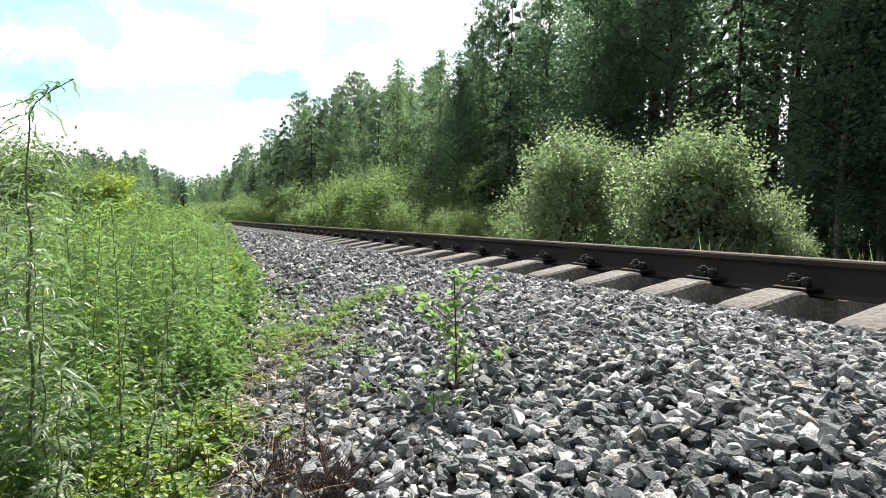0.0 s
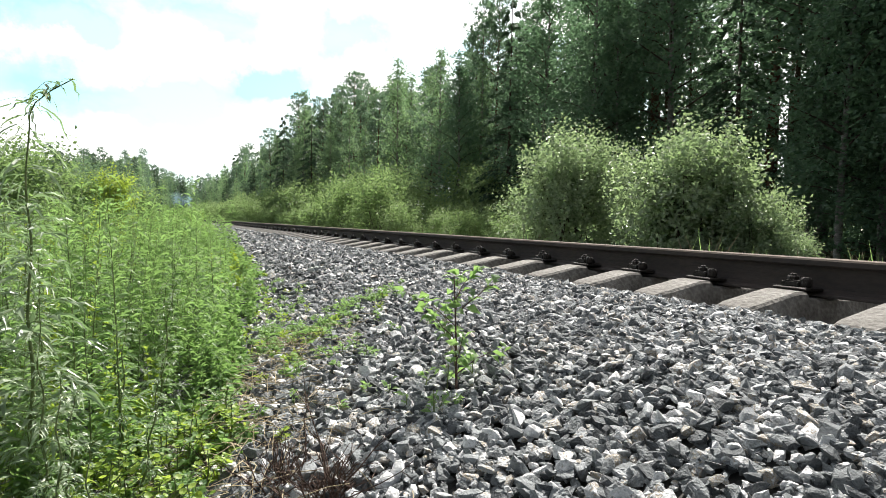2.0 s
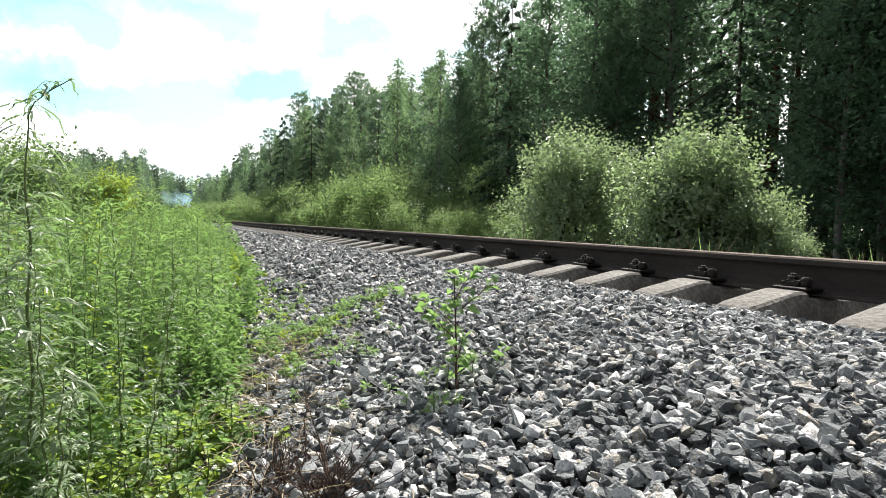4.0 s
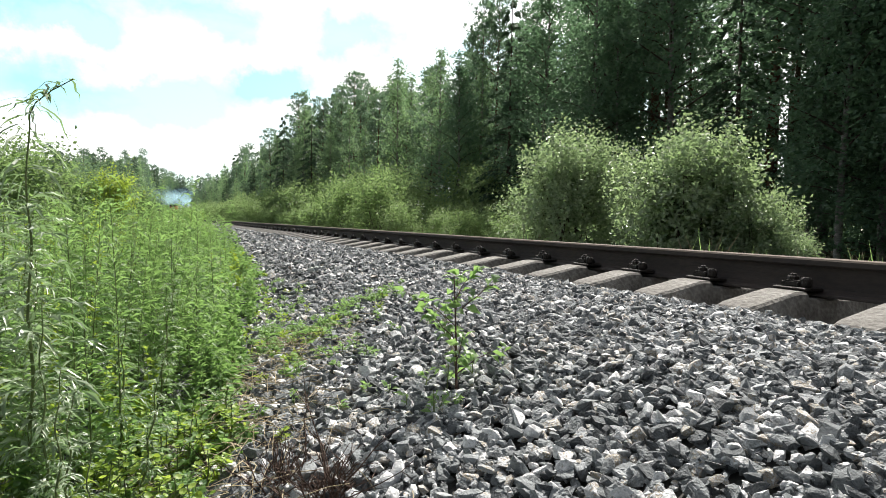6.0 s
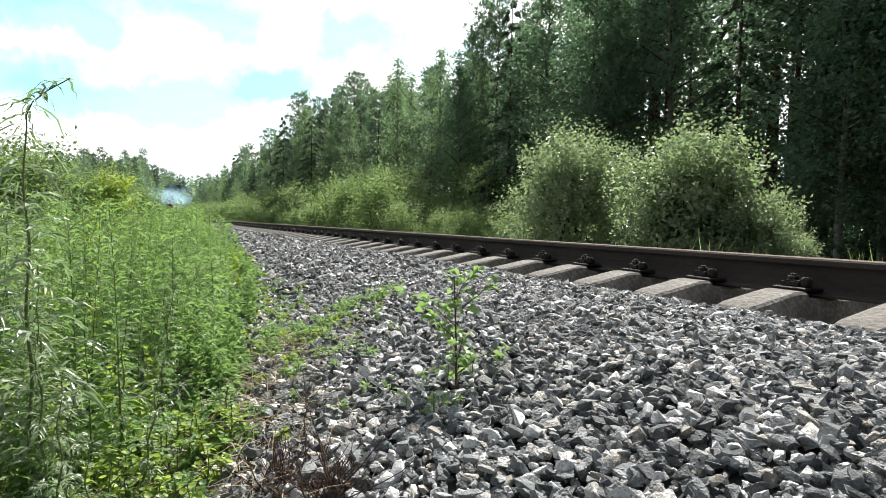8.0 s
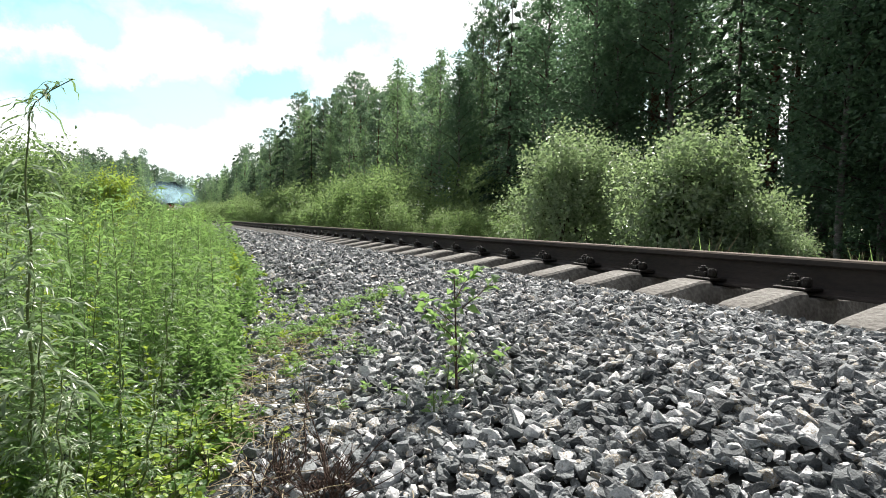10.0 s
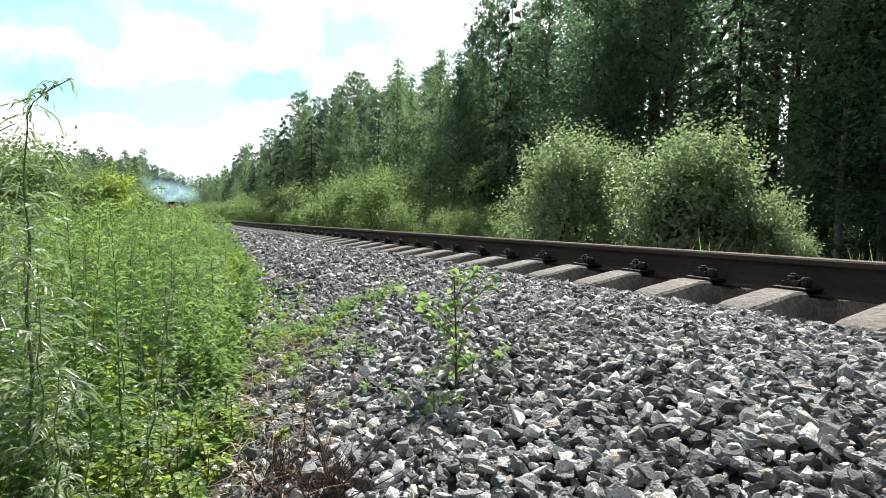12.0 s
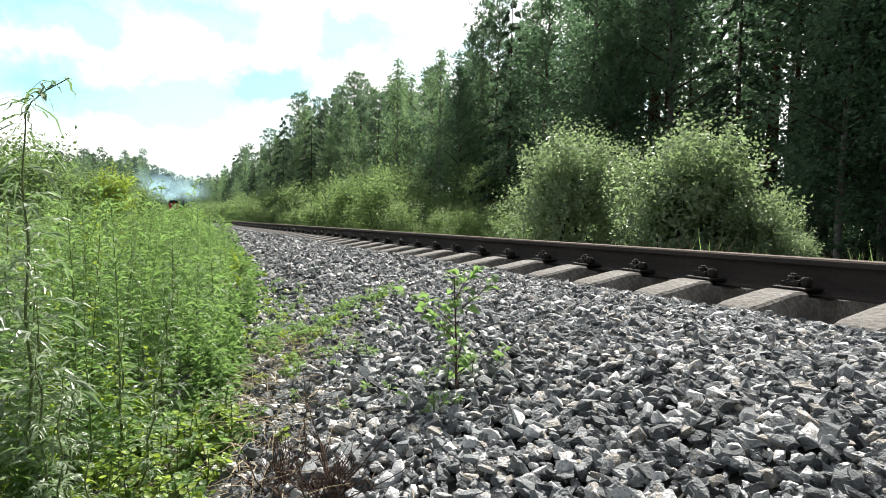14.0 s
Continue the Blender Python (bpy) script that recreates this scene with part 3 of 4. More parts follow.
def forest():
    P = "tall dark green pine with a bare reddish trunk"
    S = "dark green spruce with drooping needle branches in the forest edge"
    B = "slender green birch with a pale trunk at the forest edge"
    tall = [19, 18, 17, 16, 14, 18, 17, 16, 16, 17]
    kinds = [tree("pine", 19, 6000, P, "tree", 0.50, 2.3, 1.05), tree("pine", 18, 6000, P, "tree", 0.42, 2.2, 1.05), tree("spruce", 17, 8000, S, "tree", 0.03, 2.6, 0.78),
             tree("birch", 16, 10000, B, "tree", 0.12, 3.2, 1.15), tree("birch", 14, 10000, B, "tree", 0.04, 3.3, 1.15),
             tree("pine", 18, 3600, P, "tree", 0.30, 2.8, 1.6), tree("spruce", 17, 5000, S, "tree", 0.03, 2.9, 1.1), tree("birch", 16, 4200, B, "tree", 0.06, 3.0, 1.45, False, M_HAZY_BIRCH), tree("pine", 16, 3600, P, "tree", 0.15, 2.7, 1.6),
             tree("spruce", 17, 480, "dark green spruce deep in the forest", "tree", 0.02, 2.6, 3.2, True)]
    places = []
    y = 2.5
    while y < 125:
        step = 1.7 + y * 0.016
        for a, near, far in ((16.5, (0, 0, 1, 3, 6), (1, 2, 6, 2)), (20.5, (4, 4, 1, 2, 2), (3, 1, 3, 3)), (26.0, (4, 4, 1, 1, 0), (3, 1, 2, 3)), (33, (1, 1, 1, 0, 0), (3, 1, 1, 2))):
            if (a > 30 and y > 60) or (a > 24 and 8 < y < 40 and random.random() < 0.25):
                continue
            k = random.choices(range(5), near)[0] if y < 30 else 5 + random.choices(range(4), far)[0]
            yy = y + random.uniform(-1, 1) * step * 0.5 + (a - 17) * 0.4
            sc = float(edge_height(yy - (a - 17) * 0.5)) / tall[k] * (random.uniform(0.55, 0.92) if a < 19 else random.uniform(0.78, 1.04) * (1 + (a - 20) * 0.012))
            places.append((a + random.uniform(-1.6, 1.6), yy, sc, k))
        y += step
    for i in range(125):
        places.append((random.uniform(28, 75), random.uniform(-2, 60), random.uniform(0.55, 0.8), 9))
    for i in range(26):
        places.append((random.uniform(22, 32), random.uniform(2, 18), random.uniform(0.25, 0.45), 9))
    for i in range(22):
        places.append((random.uniform(16.0, 25), random.uniform(1, 13), random.uniform(0.4, 0.7), 4))
    put(kinds, places, "trees of the forest edge")


def far_trees():
    kinds = [tree("spruce", 16, 900, "distant dark green spruce beside the railway", "tree", 0.02, 2.6, 2.3, True), tree("birch", 15, 1100, "distant birch with haze-lightened leaves beside the railway", "tree", 0.03, 3.0, 2.6, True, M_HAZY_BIRCH), tree("pine", 17, 900, "distant dark green pine beside the railway", "tree", 0.25, 2.8, 2.8, True)]
    places = []
    s = 122.0
    while s < 520:
        for side in (13.5, 18, 23):
            x, y, h = track(s + random.uniform(-2, 2), side + random.uniform(-2, 2))
            places.append((x, y, random.uniform(1.0, 1.28) * (0.6 if side < 15 else 1), random.choices(range(3), (2, 4, 1))[0]))
        s += 4.0 + (s - 122) * 0.012
    s = 140.0
    while s < 520:
        for side in (-13, -19, -27, -36):
            if side < -0.2 * s - 2:
                continue
            x, y, h = track(s + random.uniform(-2, 2), side + random.uniform(-3, 3))
            places.append((x, y, random.uniform(0.95, 1.3) * min(1.5, 0.0046 * s), random.choices(range(3), (2, 4, 1))[0]))
        s += 5.6
    for i in range(90):
        x, y = -60 + 2.6 * i + random.uniform(-2, 2), 470 + random.uniform(-10, 20) + max(0, i - 45) * 0.6
        places.append((x, y, random.uniform(1.55, 1.95), random.choices(range(3), (3, 3, 1))[0]))
    put(kinds, places, "trees beyond the bend")


def lineside_bushes():
    A = "grey alder bush with glossy sunlit leaves beside the track"
    W = "green willow bush in the row beside the track"
    kinds = [bush("alder_bush", 3.05, 2.75, 19000, M_ALDER, A, (0.055, 0.115), 24), bush("alder_bush", 2.65, 2.45, 19000, M_ALDER, A, (0.055, 0.12), 24), bush("willow_bush", 2.8, 2.6, 2700, M_SUNLIT_WILLOW, W, (0.11, 0.19), 10, None, 0.5), bush("willow_bush", 3.2, 2.6, 2900, M_WILLOW, W, (0.11, 0.18), 10, None, 0.4),
             bush("willow_bush", 3.0, 2.8, 1300, M_SUNLIT_WILLOW, W, (0.17, 0.29), 7), bush("willow_bush", 3.1, 2.6, 1400, M_WILLOW, W, (0.17, 0.29), 7)]
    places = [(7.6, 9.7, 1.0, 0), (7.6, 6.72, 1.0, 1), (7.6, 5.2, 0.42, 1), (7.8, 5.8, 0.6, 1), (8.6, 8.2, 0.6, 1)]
    y = 12.8
    while y < 240:
        for a in (9.0, 11.4, 14.2):
            if (a > 14 and y < 14) or random.random() < (0.42 if a < 10 else 0.15):
                continue
            sc = float(np.interp(y, [12, 21, 25, 32, 40, 240], [0.5, 0.55, 1.05, 1.25, 1.1, 1.15])) * random.uniform(0.5, 1.2) * (1 + (a - 9) * 0.05)
            places.append((a + random.uniform(-0.8, 0.8), y + random.uniform(-0.8, 0.8), sc, random.choice((2, 3)) if y < 36 else random.choice((4, 4, 5))))
        y += 2.2 + y * 0.024
    # undergrowth in the shade of the forest
    for i in range(16):
        places.append((random.uniform(15.5, 22), random.uniform(10, 20), random.uniform(0.5, 0.9), 2))
    for x, y, sc in ((-2.3, 13.5, 0.9), (-3.2, 14.5, 0.95), (-1.5, 15.5, 0.72), (-2.7, 17.0, 0.95), (-0.6, 19.5, 0.62), (-3.9, 19.0, 1.0), (-2.0, 22.0, 0.8), (-4.6, 23.5, 1.1), (-1.2, 27.0, 0.6), (-3.6, 30.0, 0.9), (-6.0, 31.0, 1.1), (-5.0, 40.0, 1.1), (-7.5, 42.0, 1.2), (-3.0, 46.0, 0.9), (-6.5, 55.0, 1.3), (-4.0, 64.0, 1.1), (-9.0, 62.0, 1.3), (-6.5, 78.0, 1.4), (-10, 85, 1.5), (-8, 105, 1.6), (-12, 110, 1.7), (-15, 125, 1.8)):
        places.append((x, y, sc * (0.84 if y < 25 else 0.95), 3 if y < 36 else 5))
    kinds.append(bush("young_alder_bush", 3.0, 1.5, 2600, M_LIME, "bright yellow-green young alder bush above the weeds", (0.09, 0.15), 10))
    places += [(-0.95, 15.0, 0.66, 6)]
    put(kinds, places, "bushes beside the track")


# ---- weeds ----


def edge_of_weeds(y):
    return np.interp(y, [0, 0.8, 1.3, 1.6, 2.2, 3.0, 6.0, 12.0, 60.0], [-0.4, -0.3, -0.12, 0.0, 0.22, 0.46, 0.70, 0.93, 1.3])


def weed(soup_leaf, soup_stem, x, y, z, h, n, leaf, slim, rise=0.5, droop=0.3, fine=True):
    lean = rng.normal(0, 0.12, 2)
    t = np.linspace(0, 1, 4)
    stem = np.stack([x + lean[0] * h * t ** 2, y + lean[1] * h * t ** 2, z + h * t], 1)
    soup_stem.add(*tube(stem, np.array([1, 0.85, 0.6, 0.3]) * (0.0008 + 0.001 * h), 3))
    u = rng.uniform(0.12, 1.0, n)
    p = np.stack([np.interp(u, t, stem[:, i]) for i in range(3)], 1)
    a = rng.uniform(0, 6.28, n)
    d = np.stack([np.cos(a), np.sin(a), rise + rng.normal(0, 0.55, n)], 1)
    L = leaf * rng.uniform(0.45, 1.35, n) * (1.15 - 0.5 * u)
    soup_leaf.add(*leaves(p, d, L, L * slim, droop, None, fine))


def weeds():
    green, lime, stem = Soup(), Soup(), Soup()
    for y0, y1, dens in ((0.55, 3, 260), (3, 8, 125), (8, 20, 40), (20, 70, 8)):
        wide = 0.22 * y1 + 2.0
        n = int((y1 - y0) * wide * dens)
        ys = rng.uniform(y0, y1, n)
        xs = edge_of_weeds(ys) + 0.2 - rng.uniform(0, 1, n) * wide
        for x, y in zip(xs, ys):
            if x < -0.21 * y - 0.6:
                continue
            gap = edge_of_weeds(y) - x + 0.26 * noise.noise((x * 2.0, y * 2.2, 5.0))
            if gap < -0.05:
                continue
            patch = noise.noise((x * 1.1, y * 0.6, 0.0)) + 0.6 * noise.noise((x * 3.1, y * 2.3, 6.0))
            hole = noise.noise((x * 3.6, y * 2.4, 2.0))
            if hole < -0.22 and rng.uniform() < 0.75:
                continue
            z = float(land(x, y)) - 0.02
            h = min(0.08 + gap * (0.7 + 0.22 * min(y, 8)), 0.72 if y < 2.6 else 0.9) * rng.uniform(0.45, 1.1) * (1.0 + 0.5 * patch)
            h = max(0.06, min(h, (0.14 + 0.015 * min(y, 14)) * rng.uniform(0.5, 1.0) - z + 0.08 * patch))
            if y < 1.9:
                h *= 0.6
            k = rng.uniform()
            size = 1 + max(0, y - 3) * 0.06
            m = int(26 / size ** 0.5) + 6
            kind = noise.noise((x * 1.7 + 9.0, y * 0.9, 3.0)) + 0.4 * (k - 0.5)
            pale = noise.noise((x * 1.3, y * 0.8, 8.0)) + 0.5 * (k - 0.5) + 0.35 * (y < 1.9)
            if kind < -0.06:
                weed(green, stem, x, y, z, h * 1.05, m + 30, 0.052 * size ** 0.7, 0.17, 0.75, 0.3, False)
            elif kind < 0.06:
                weed(lime if pale > 0.42 else green, stem, x, y, z, h * 1.05, m + 14, 0.066 * size ** 0.7, 0.22, 0.6, 0.45, y < 4)
            else:
                weed(lime if pale > 0.18 else green, stem, x, y, z, h * 0.85, m + 22, 0.032 * size ** 0.85, 0.6, 0.3, 0.15, False)
    ob = thing("embankment_weeds", "dense bright green weeds and grass on the embankment edge", "weeds")
    ob["kind"] = "stuff"
    tagged(part("leaves", green, M_WEED, ob), kind="stuff")
    tagged(part("young_leaves", lime, M_LIME, ob), kind="stuff")
    tagged(part("stems", stem, M_STEM, ob), kind="stuff")


def ribbon(path, width):
    """A narrow arching leaf along a path, tapered at both ends."""
    n = len(path)
    side = unit(np.cross(unit(np.gradient(path, axis=0)), rng.normal(0, 0.3, 3) + (0, 0, 1)))
    w = width * np.sin(np.linspace(0.25, np.pi - 0.05, n))[:, None] * 0.5
    v = np.concatenate([path + side * w, path - side * w])
    i = np.arange(n - 1)
    return v, np.concatenate([np.stack([i, i + 1, i + n + 1], 1), np.stack([i, i + n + 1, i + n], 1)])


def mugwort(x, y, h, lean=(0.02, 0.0), hook=0.0, label="tall mugwort with narrow silvery leaves on the embankment edge"):
    """A tall herb; its origin is the foot of its stem."""
    ob = thing("mugwort_plant", label, "plant", "tall herbs at the track edge", pose(x, y, float(land(x, y)) - 0.02))
    stem, leaf = Soup(), Soup()
    t = np.linspace(0, 1, 31)
    bow = hook * np.clip((t - 0.91) / 0.09, 0, 1) ** 1.4
    right = np.array([math.cos(radians(25.5)), -math.sin(radians(25.5))])
    path = np.stack([(lean[0] * t + bow) * h * right[0], (lean[0] * t + bow) * h * right[1] + lean[1] * h * t, h * (t - 4.5 * hook * np.clip(t - 0.84, 0, 1) ** 1.4)], 1)
    path[:, :2] += 0.004 * np.sin(t * 23)[:, None]
    stem.add(*tube(path, 0.0058 * (1 - 0.8 * t) * (h / 1.0) ** 0.5, 6))
    n = int(60 * h)
    for i in range(n):
        u = 0.10 + 0.9 * (i + rng.uniform(0, 0.8)) / n
        base = np.array([np.interp(u, t, path[:, c]) for c in range(3)])
        a = i * 2.4 + rng.uniform(-0.5, 0.5)
        size = h * 0.125 * (1.25 - 0.75 * u) * rng.uniform(0.7, 1.2)
        d = np.array([math.cos(a), math.sin(a), rng.uniform(0.3, 0.9)])
        if u > 0.74 and h > 0.9:
            for r in range(2):
                a = rng.uniform(0, 6.28)
                d = np.array([math.cos(a), math.sin(a), rng.uniform(0.2, 0.9)])
                leaf.add(*ribbon(limb_path(base, d * (1, 1, 0.7), rng.uniform(0.07, 0.15), rng.uniform(0.5, 1.1), 7), rng.uniform(0.004, 0.007)))
            if u > 0.9:
                leaf.add(*leaves(np.repeat(base[None], 4, 0), rng.normal(0, 0.8, (4, 3)), 0.02, 0.006, 0.4, None, True))
            continue
        rib = limb_path(base, d, size, 0.45, 6)
        stem.add(*tube(rib, np.linspace(0.0011, 0.0005, 6), 3))
        q = np.repeat(np.arange(1, 6), 2)
        fwd = unit(np.gradient(rib, axis=0))[q]
        sd = np.cross(fwd, (0, 0, 1)) * np.tile([1, -1], 5)[:, None]
        L = size * np.array([0.42, 0.42, 0.5, 0.5, 0.5, 0.5, 0.4, 0.4, 0.42, 0.42]) * rng.uniform(0.7, 1.2, 10)
        leaf.add(*leaves(rib[q], fwd + sd * 0.6 + rng.normal(0, 0.15, (10, 3)), L, L * 0.2, 0.3, None, True))
        if rng.uniform() < 0.5:
            k = 7
            leaf.add(*leaves(np.repeat(base[None], k, 0), rng.normal(0, 0.7, (k, 3)) + (0, 0, 0.6), size * 0.4, size * 0.06, 0.2, None, True))
    part("stem", stem, M_STEM, ob, smooth=True)
    part("foliage", leaf, M_MUGWORT, ob)
    return ob


def fireweed(x, y, h):
    """A straight herb with a spiral of narrow leaves."""
    ob = thing("fireweed_plant", "upright green herb with narrow spiralling leaves among the weeds", "plant", "tall herbs at the track edge", pose(x, y, float(land(x, y)) - 0.02, 0, 0, random.uniform(0, 360)))
    t = np.linspace(0, 1, 7)
    path = np.stack([0.04 * h * t ** 2, 0.012 * h * np.sin(t * 5), h * t], 1)
    n = int(170 * h)
    u = np.linspace(0.12, 1.0, n)
    p = np.stack([np.interp(u, t, path[:, c]) for c in range(3)], 1)
    a = np.arange(n) * 2.4 + rng.normal(0, 0.2, n)
    d = np.stack([np.cos(a), np.sin(a), 0.25 + 1.3 * u ** 3 + rng.normal(0, 0.15, n)], 1)
    L = 0.072 * (1.1 - 0.72 * u ** 2) * rng.uniform(0.75, 1.15, n)
    part("stem", Soup().add(*tube(path, 0.0032 * (1 - 0.75 * t), 5)), M_STEM, ob, smooth=True)
    part("foliage", Soup().add(*leaves(p, d, L, L * 0.16, 0.35, None, True)), M_WEED, ob)
    return ob


def herb(x, y, h, n, leaf, slim, mat, name, label, category="plant", rise=0.4, bark=None, branches=0, group=""):
    """A small single plant with a stem and separate leaves."""
    ob = thing(name, label, category, group, pose(x, y, float(land(x, y)) - 0.01, 0, 0, random.uniform(0, 360)))
    st, lf, twigs = Soup(), Soup(), []
    t = np.linspace(0, 1, 6)
    stem = np.stack([0.10 * h * np.sin(t * 2.5), 0.05 * h * t, h * t], 1)
    st.add(*tube(stem, np.linspace(1, 0.35, 6) * (0.0018 + 0.007 * h), 6))
    axes = [stem]
    for i in range(branches):
        u = rng.uniform(0.15, 0.8)
        base = np.array([np.interp(u, t, stem[:, c]) for c in range(3)])
        a = i * 2.4
        axes.append(limb_path(base, (math.cos(a), math.sin(a), 0.9), h * rng.uniform(0.35, 0.6), 0.1, 6))
        twigs.append(Soup().add(*tube(axes[-1], np.linspace(0.002, 0.0008, 6), 4)))
    for ax in axes:
        k = n // len(axes)
        u = rng.uniform(0.2, 1.0, k)
        p = np.stack([np.interp(u, t, ax[:, c]) for c in range(3)], 1)
        a = rng.uniform(0, 6.28, k)
        d = np.stack([np.cos(a), np.sin(a), rise + rng.normal(0, 0.4, k)], 1)
        L = leaf * rng.uniform(0.65, 1.2, k)
        if slim > 0.8:
            lf.add(*round_leaves(p + d * 0.006, d, L))
        else:
            lf.add(*leaves(p + d * 0.006, d, L, L * slim, 0.25, None, True))
    main = part("stem", st, bark or M_STEM, ob, smooth=True)
    for tw in twigs:
        part("twig", tw, bark or M_STEM, main, smooth=True)
    part("foliage", lf, mat, ob)
    return ob


def near_plants():
    tall = [mugwort(-0.275, 1.66, 1.12, (-0.008, 0.0), 0.10, "tall mugwort with a nodding tip and narrow silvery leaves")]
    for x, y, h in ((-0.40, 1.75, 0.72), (-0.10, 1.75, 0.5), (-0.33, 2.1, 0.74), (-0.16, 2.4, 0.62), (0.02, 2.35, 0.5), (-0.5, 2.5, 0.82), (-0.18, 1.4, 0.42), (0.06, 2.9, 0.56), (-0.35, 3.0, 0.75), (-0.17, 1.28, 0.46), (-0.10, 1.18, 0.36), (-0.22, 1.5, 0.58), (-0.05, 1.55, 0.42), (-0.28, 1.85, 0.66), (-0.02, 2.05, 0.52), (-0.42, 2.2, 0.8), (-0.12, 2.75, 0.6), (0.14, 3.3, 0.5), (-0.55, 3.2, 0.82), (0.2, 3.9, 0.52)):
        tall.append(mugwort(x, y, h, (rng.normal(0, 0.05), rng.normal(0, 0.05)), rng.uniform(0, 0.08)))
    for i in range(30):
        y = random.uniform(1.7, 6.0)
        x = float(edge_of_weeds(y)) - 0.12 - abs(random.gauss(0, 0.35))
        if x > -0.2 * y - 0.15:
            tall.append(fireweed(x, y, min(random.uniform(0.45, 0.85), 0.14 + 0.016 * y - float(land(x, y)))))
    reseed(21)
    sap = herb(0.75, 1.46, 0.33, 150, 0.042, 0.55, M_WEED, "sapling", "small leafy sapling growing out of the crushed stone", "plant", 0.35, M_TWIG, 9)
    for i in range(130):
        x, y = random.uniform(-0.34, 0.2), random.uniform(1.1, 1.95)
        if x > float(edge_of_weeds(y)) + 0.2:
            continue
        herb(x, y, random.uniform(0.05, 0.17), 30, 0.016, 0.92, M_LIME if random.random() < 0.6 else M_WEED, "clover_plant", "low clover with round yellow-green leaves among stones", "plant", 0.5, None, 2, "low plants between the stones")
    # a low mat creeping out over the stones, and a tongue of it further on
    for i in range(260):
        k = random.random()
        if k < 0.4:
            y = random.uniform(1.5, 4.4)
            x = float(edge_of_weeds(y)) + abs(random.gauss(0, 0.14))
        elif k < 0.75:
            x, y = random.gauss(0.46, 0.15), random.gauss(2.55, 0.34)
        else:
            u = random.random()
            x, y = 0.55 + 0.5 * u + random.gauss(0, 0.07), 2.55 + 0.42 * u + random.gauss(0, 0.08)
        herb(x, y, random.uniform(0.02, 0.06), 20, 0.024, 0.46, M_WEED if random.random() < 0.85 else M_LIME, "small_weed", "small green weed growing among crushed stones", "plant", 0.5, None, 2, "low plants between the stones")
    for i in range(10):
        herb(random.gauss(0.68, 0.1), random.gauss(1.5, 0.12), random.uniform(0.03, 0.08), 9, 0.03, 0.42, M_WEED, "small_weed", "small green weed growing among crushed stones", "plant", 0.6, None, 1, "low plants between the stones")
    return tall, sap


def dead_twigs(x, y, n, h, label):
    ob = thing("dead_twig_tuft", label, "dry plant", "", pose(x, y, float(land(x, y)) - 0.01))
    s = Soup()
    for i in range(n):
        a = rng.uniform(0, 6.28)
        d = (math.cos(a) * 0.6, math.sin(a) * 0.6, rng.uniform(0.25, 1.6))
        L = h * (rng.uniform(0.3, 0.9) if i > 2 else 1.5)
        base = (rng.normal(0, 0.03), rng.normal(0, 0.03), 0)
        path = limb_path(base, d, L, 0.12, 6)
        s.add(*tube(path, np.linspace(0.0022, 0.0006, 6), 4))
        for j in range(4):
            k = rng.integers(1, 5)
            tw = limb_path(path[k], np.array(d) + rng.normal(0, 0.7, 3), L * rng.uniform(0.15, 0.4), 0.1, 4)
            s.add(*tube(tw, np.linspace(0.0011, 0.0004, 4), 3))
    part("tuft", s, M_TWIG, ob)["kind"] = "stuff"
    return ob


def dry_straw():
    s = Soup()
    for i in range(900):
        y = random.uniform(0.8, 2.6)
        x = float(edge_of_weeds(y)) + random.gauss(0.12, 0.16)
        a = random.uniform(0, 6.28)
        L = random.uniform(0.05, 0.16)
        d = np.array([math.cos(a), math.sin(a), random.uniform(-0.05, 0.3)])
        s.add(*tube(limb_path((x, y, float(land(x, y)) + random.uniform(0.015, 0.04)), d, L, 0.3, 4), [0.0013, 0.0012, 0.001, 0.0006], 3))
    ob = part("dry_straw", s, M_STRAW)
    tagged(ob, "dry straw and dead stalks lying on the stones", "straw", kind="stuff")


def verge_grass():
    """Grass and herbs at the foot of the bushes beyond the track."""
    s, d = Soup(), Soup()
    n = 5200
    y = 3.0 + 60 * rng.uniform(0, 1, n) ** 1.7
    x = 6.0 + rng.normal(0, 0.35, n).clip(-0.5, 1.6) + rng.uniform(0, 0.9, n)
    z = land(x, y)
    dirs = np.stack([rng.normal(0, 0.25, n), rng.normal(0, 0.25, n), np.ones(n)], 1)
    h = rng.uniform(0.2, 0.55, n) * (1 + 0.5 * np.sin(y * 2.3) * np.sin(y * 0.9))
    pick = rng.uniform(0, 1, n) < 0.5
    p = np.stack([x, y, z], 1)
    for soup, m in ((s, pick), (d, ~pick)):
        soup.add(*leaves(p[m], dirs[m], h[m], 0.009 + 0.012 * rng.uniform(0, 1, m.sum()), 0.12, rng.normal(size=(m.sum(), 3)), True))
    ob = thing("verge_grass", "long green and straw-coloured grass beyond the track", "grass")
    ob["kind"] = "stuff"
    tagged(part("blades", s, M_WEED, ob), kind="stuff")
    tagged(part("dry_blades", d, M_STRAW, ob), kind="stuff")


# ---- train ----
M_RED = surface("red_paint", [(0.42, 0.05, 0.035), (0.55, 0.08, 0.05)], 2, 0.45, 0, 0.05, 20)
M_CREAM = surface("cream_paint", [(0.75, 0.68, 0.55), (0.82, 0.76, 0.64)], 2, 0.5, 0, 0.05, 20)
M_BLACK = surface("sooty_black_paint", [(0.012, 0.012, 0.013), (0.035, 0.033, 0.03)], 2, 0.7, 0, 0.1, 20)
M_GREYCAR = surface("pale_grey_wagon_paint", [(0.42, 0.42, 0.40), (0.62, 0.62, 0.60)], 1, 0.6, 0, 0.1, 10)


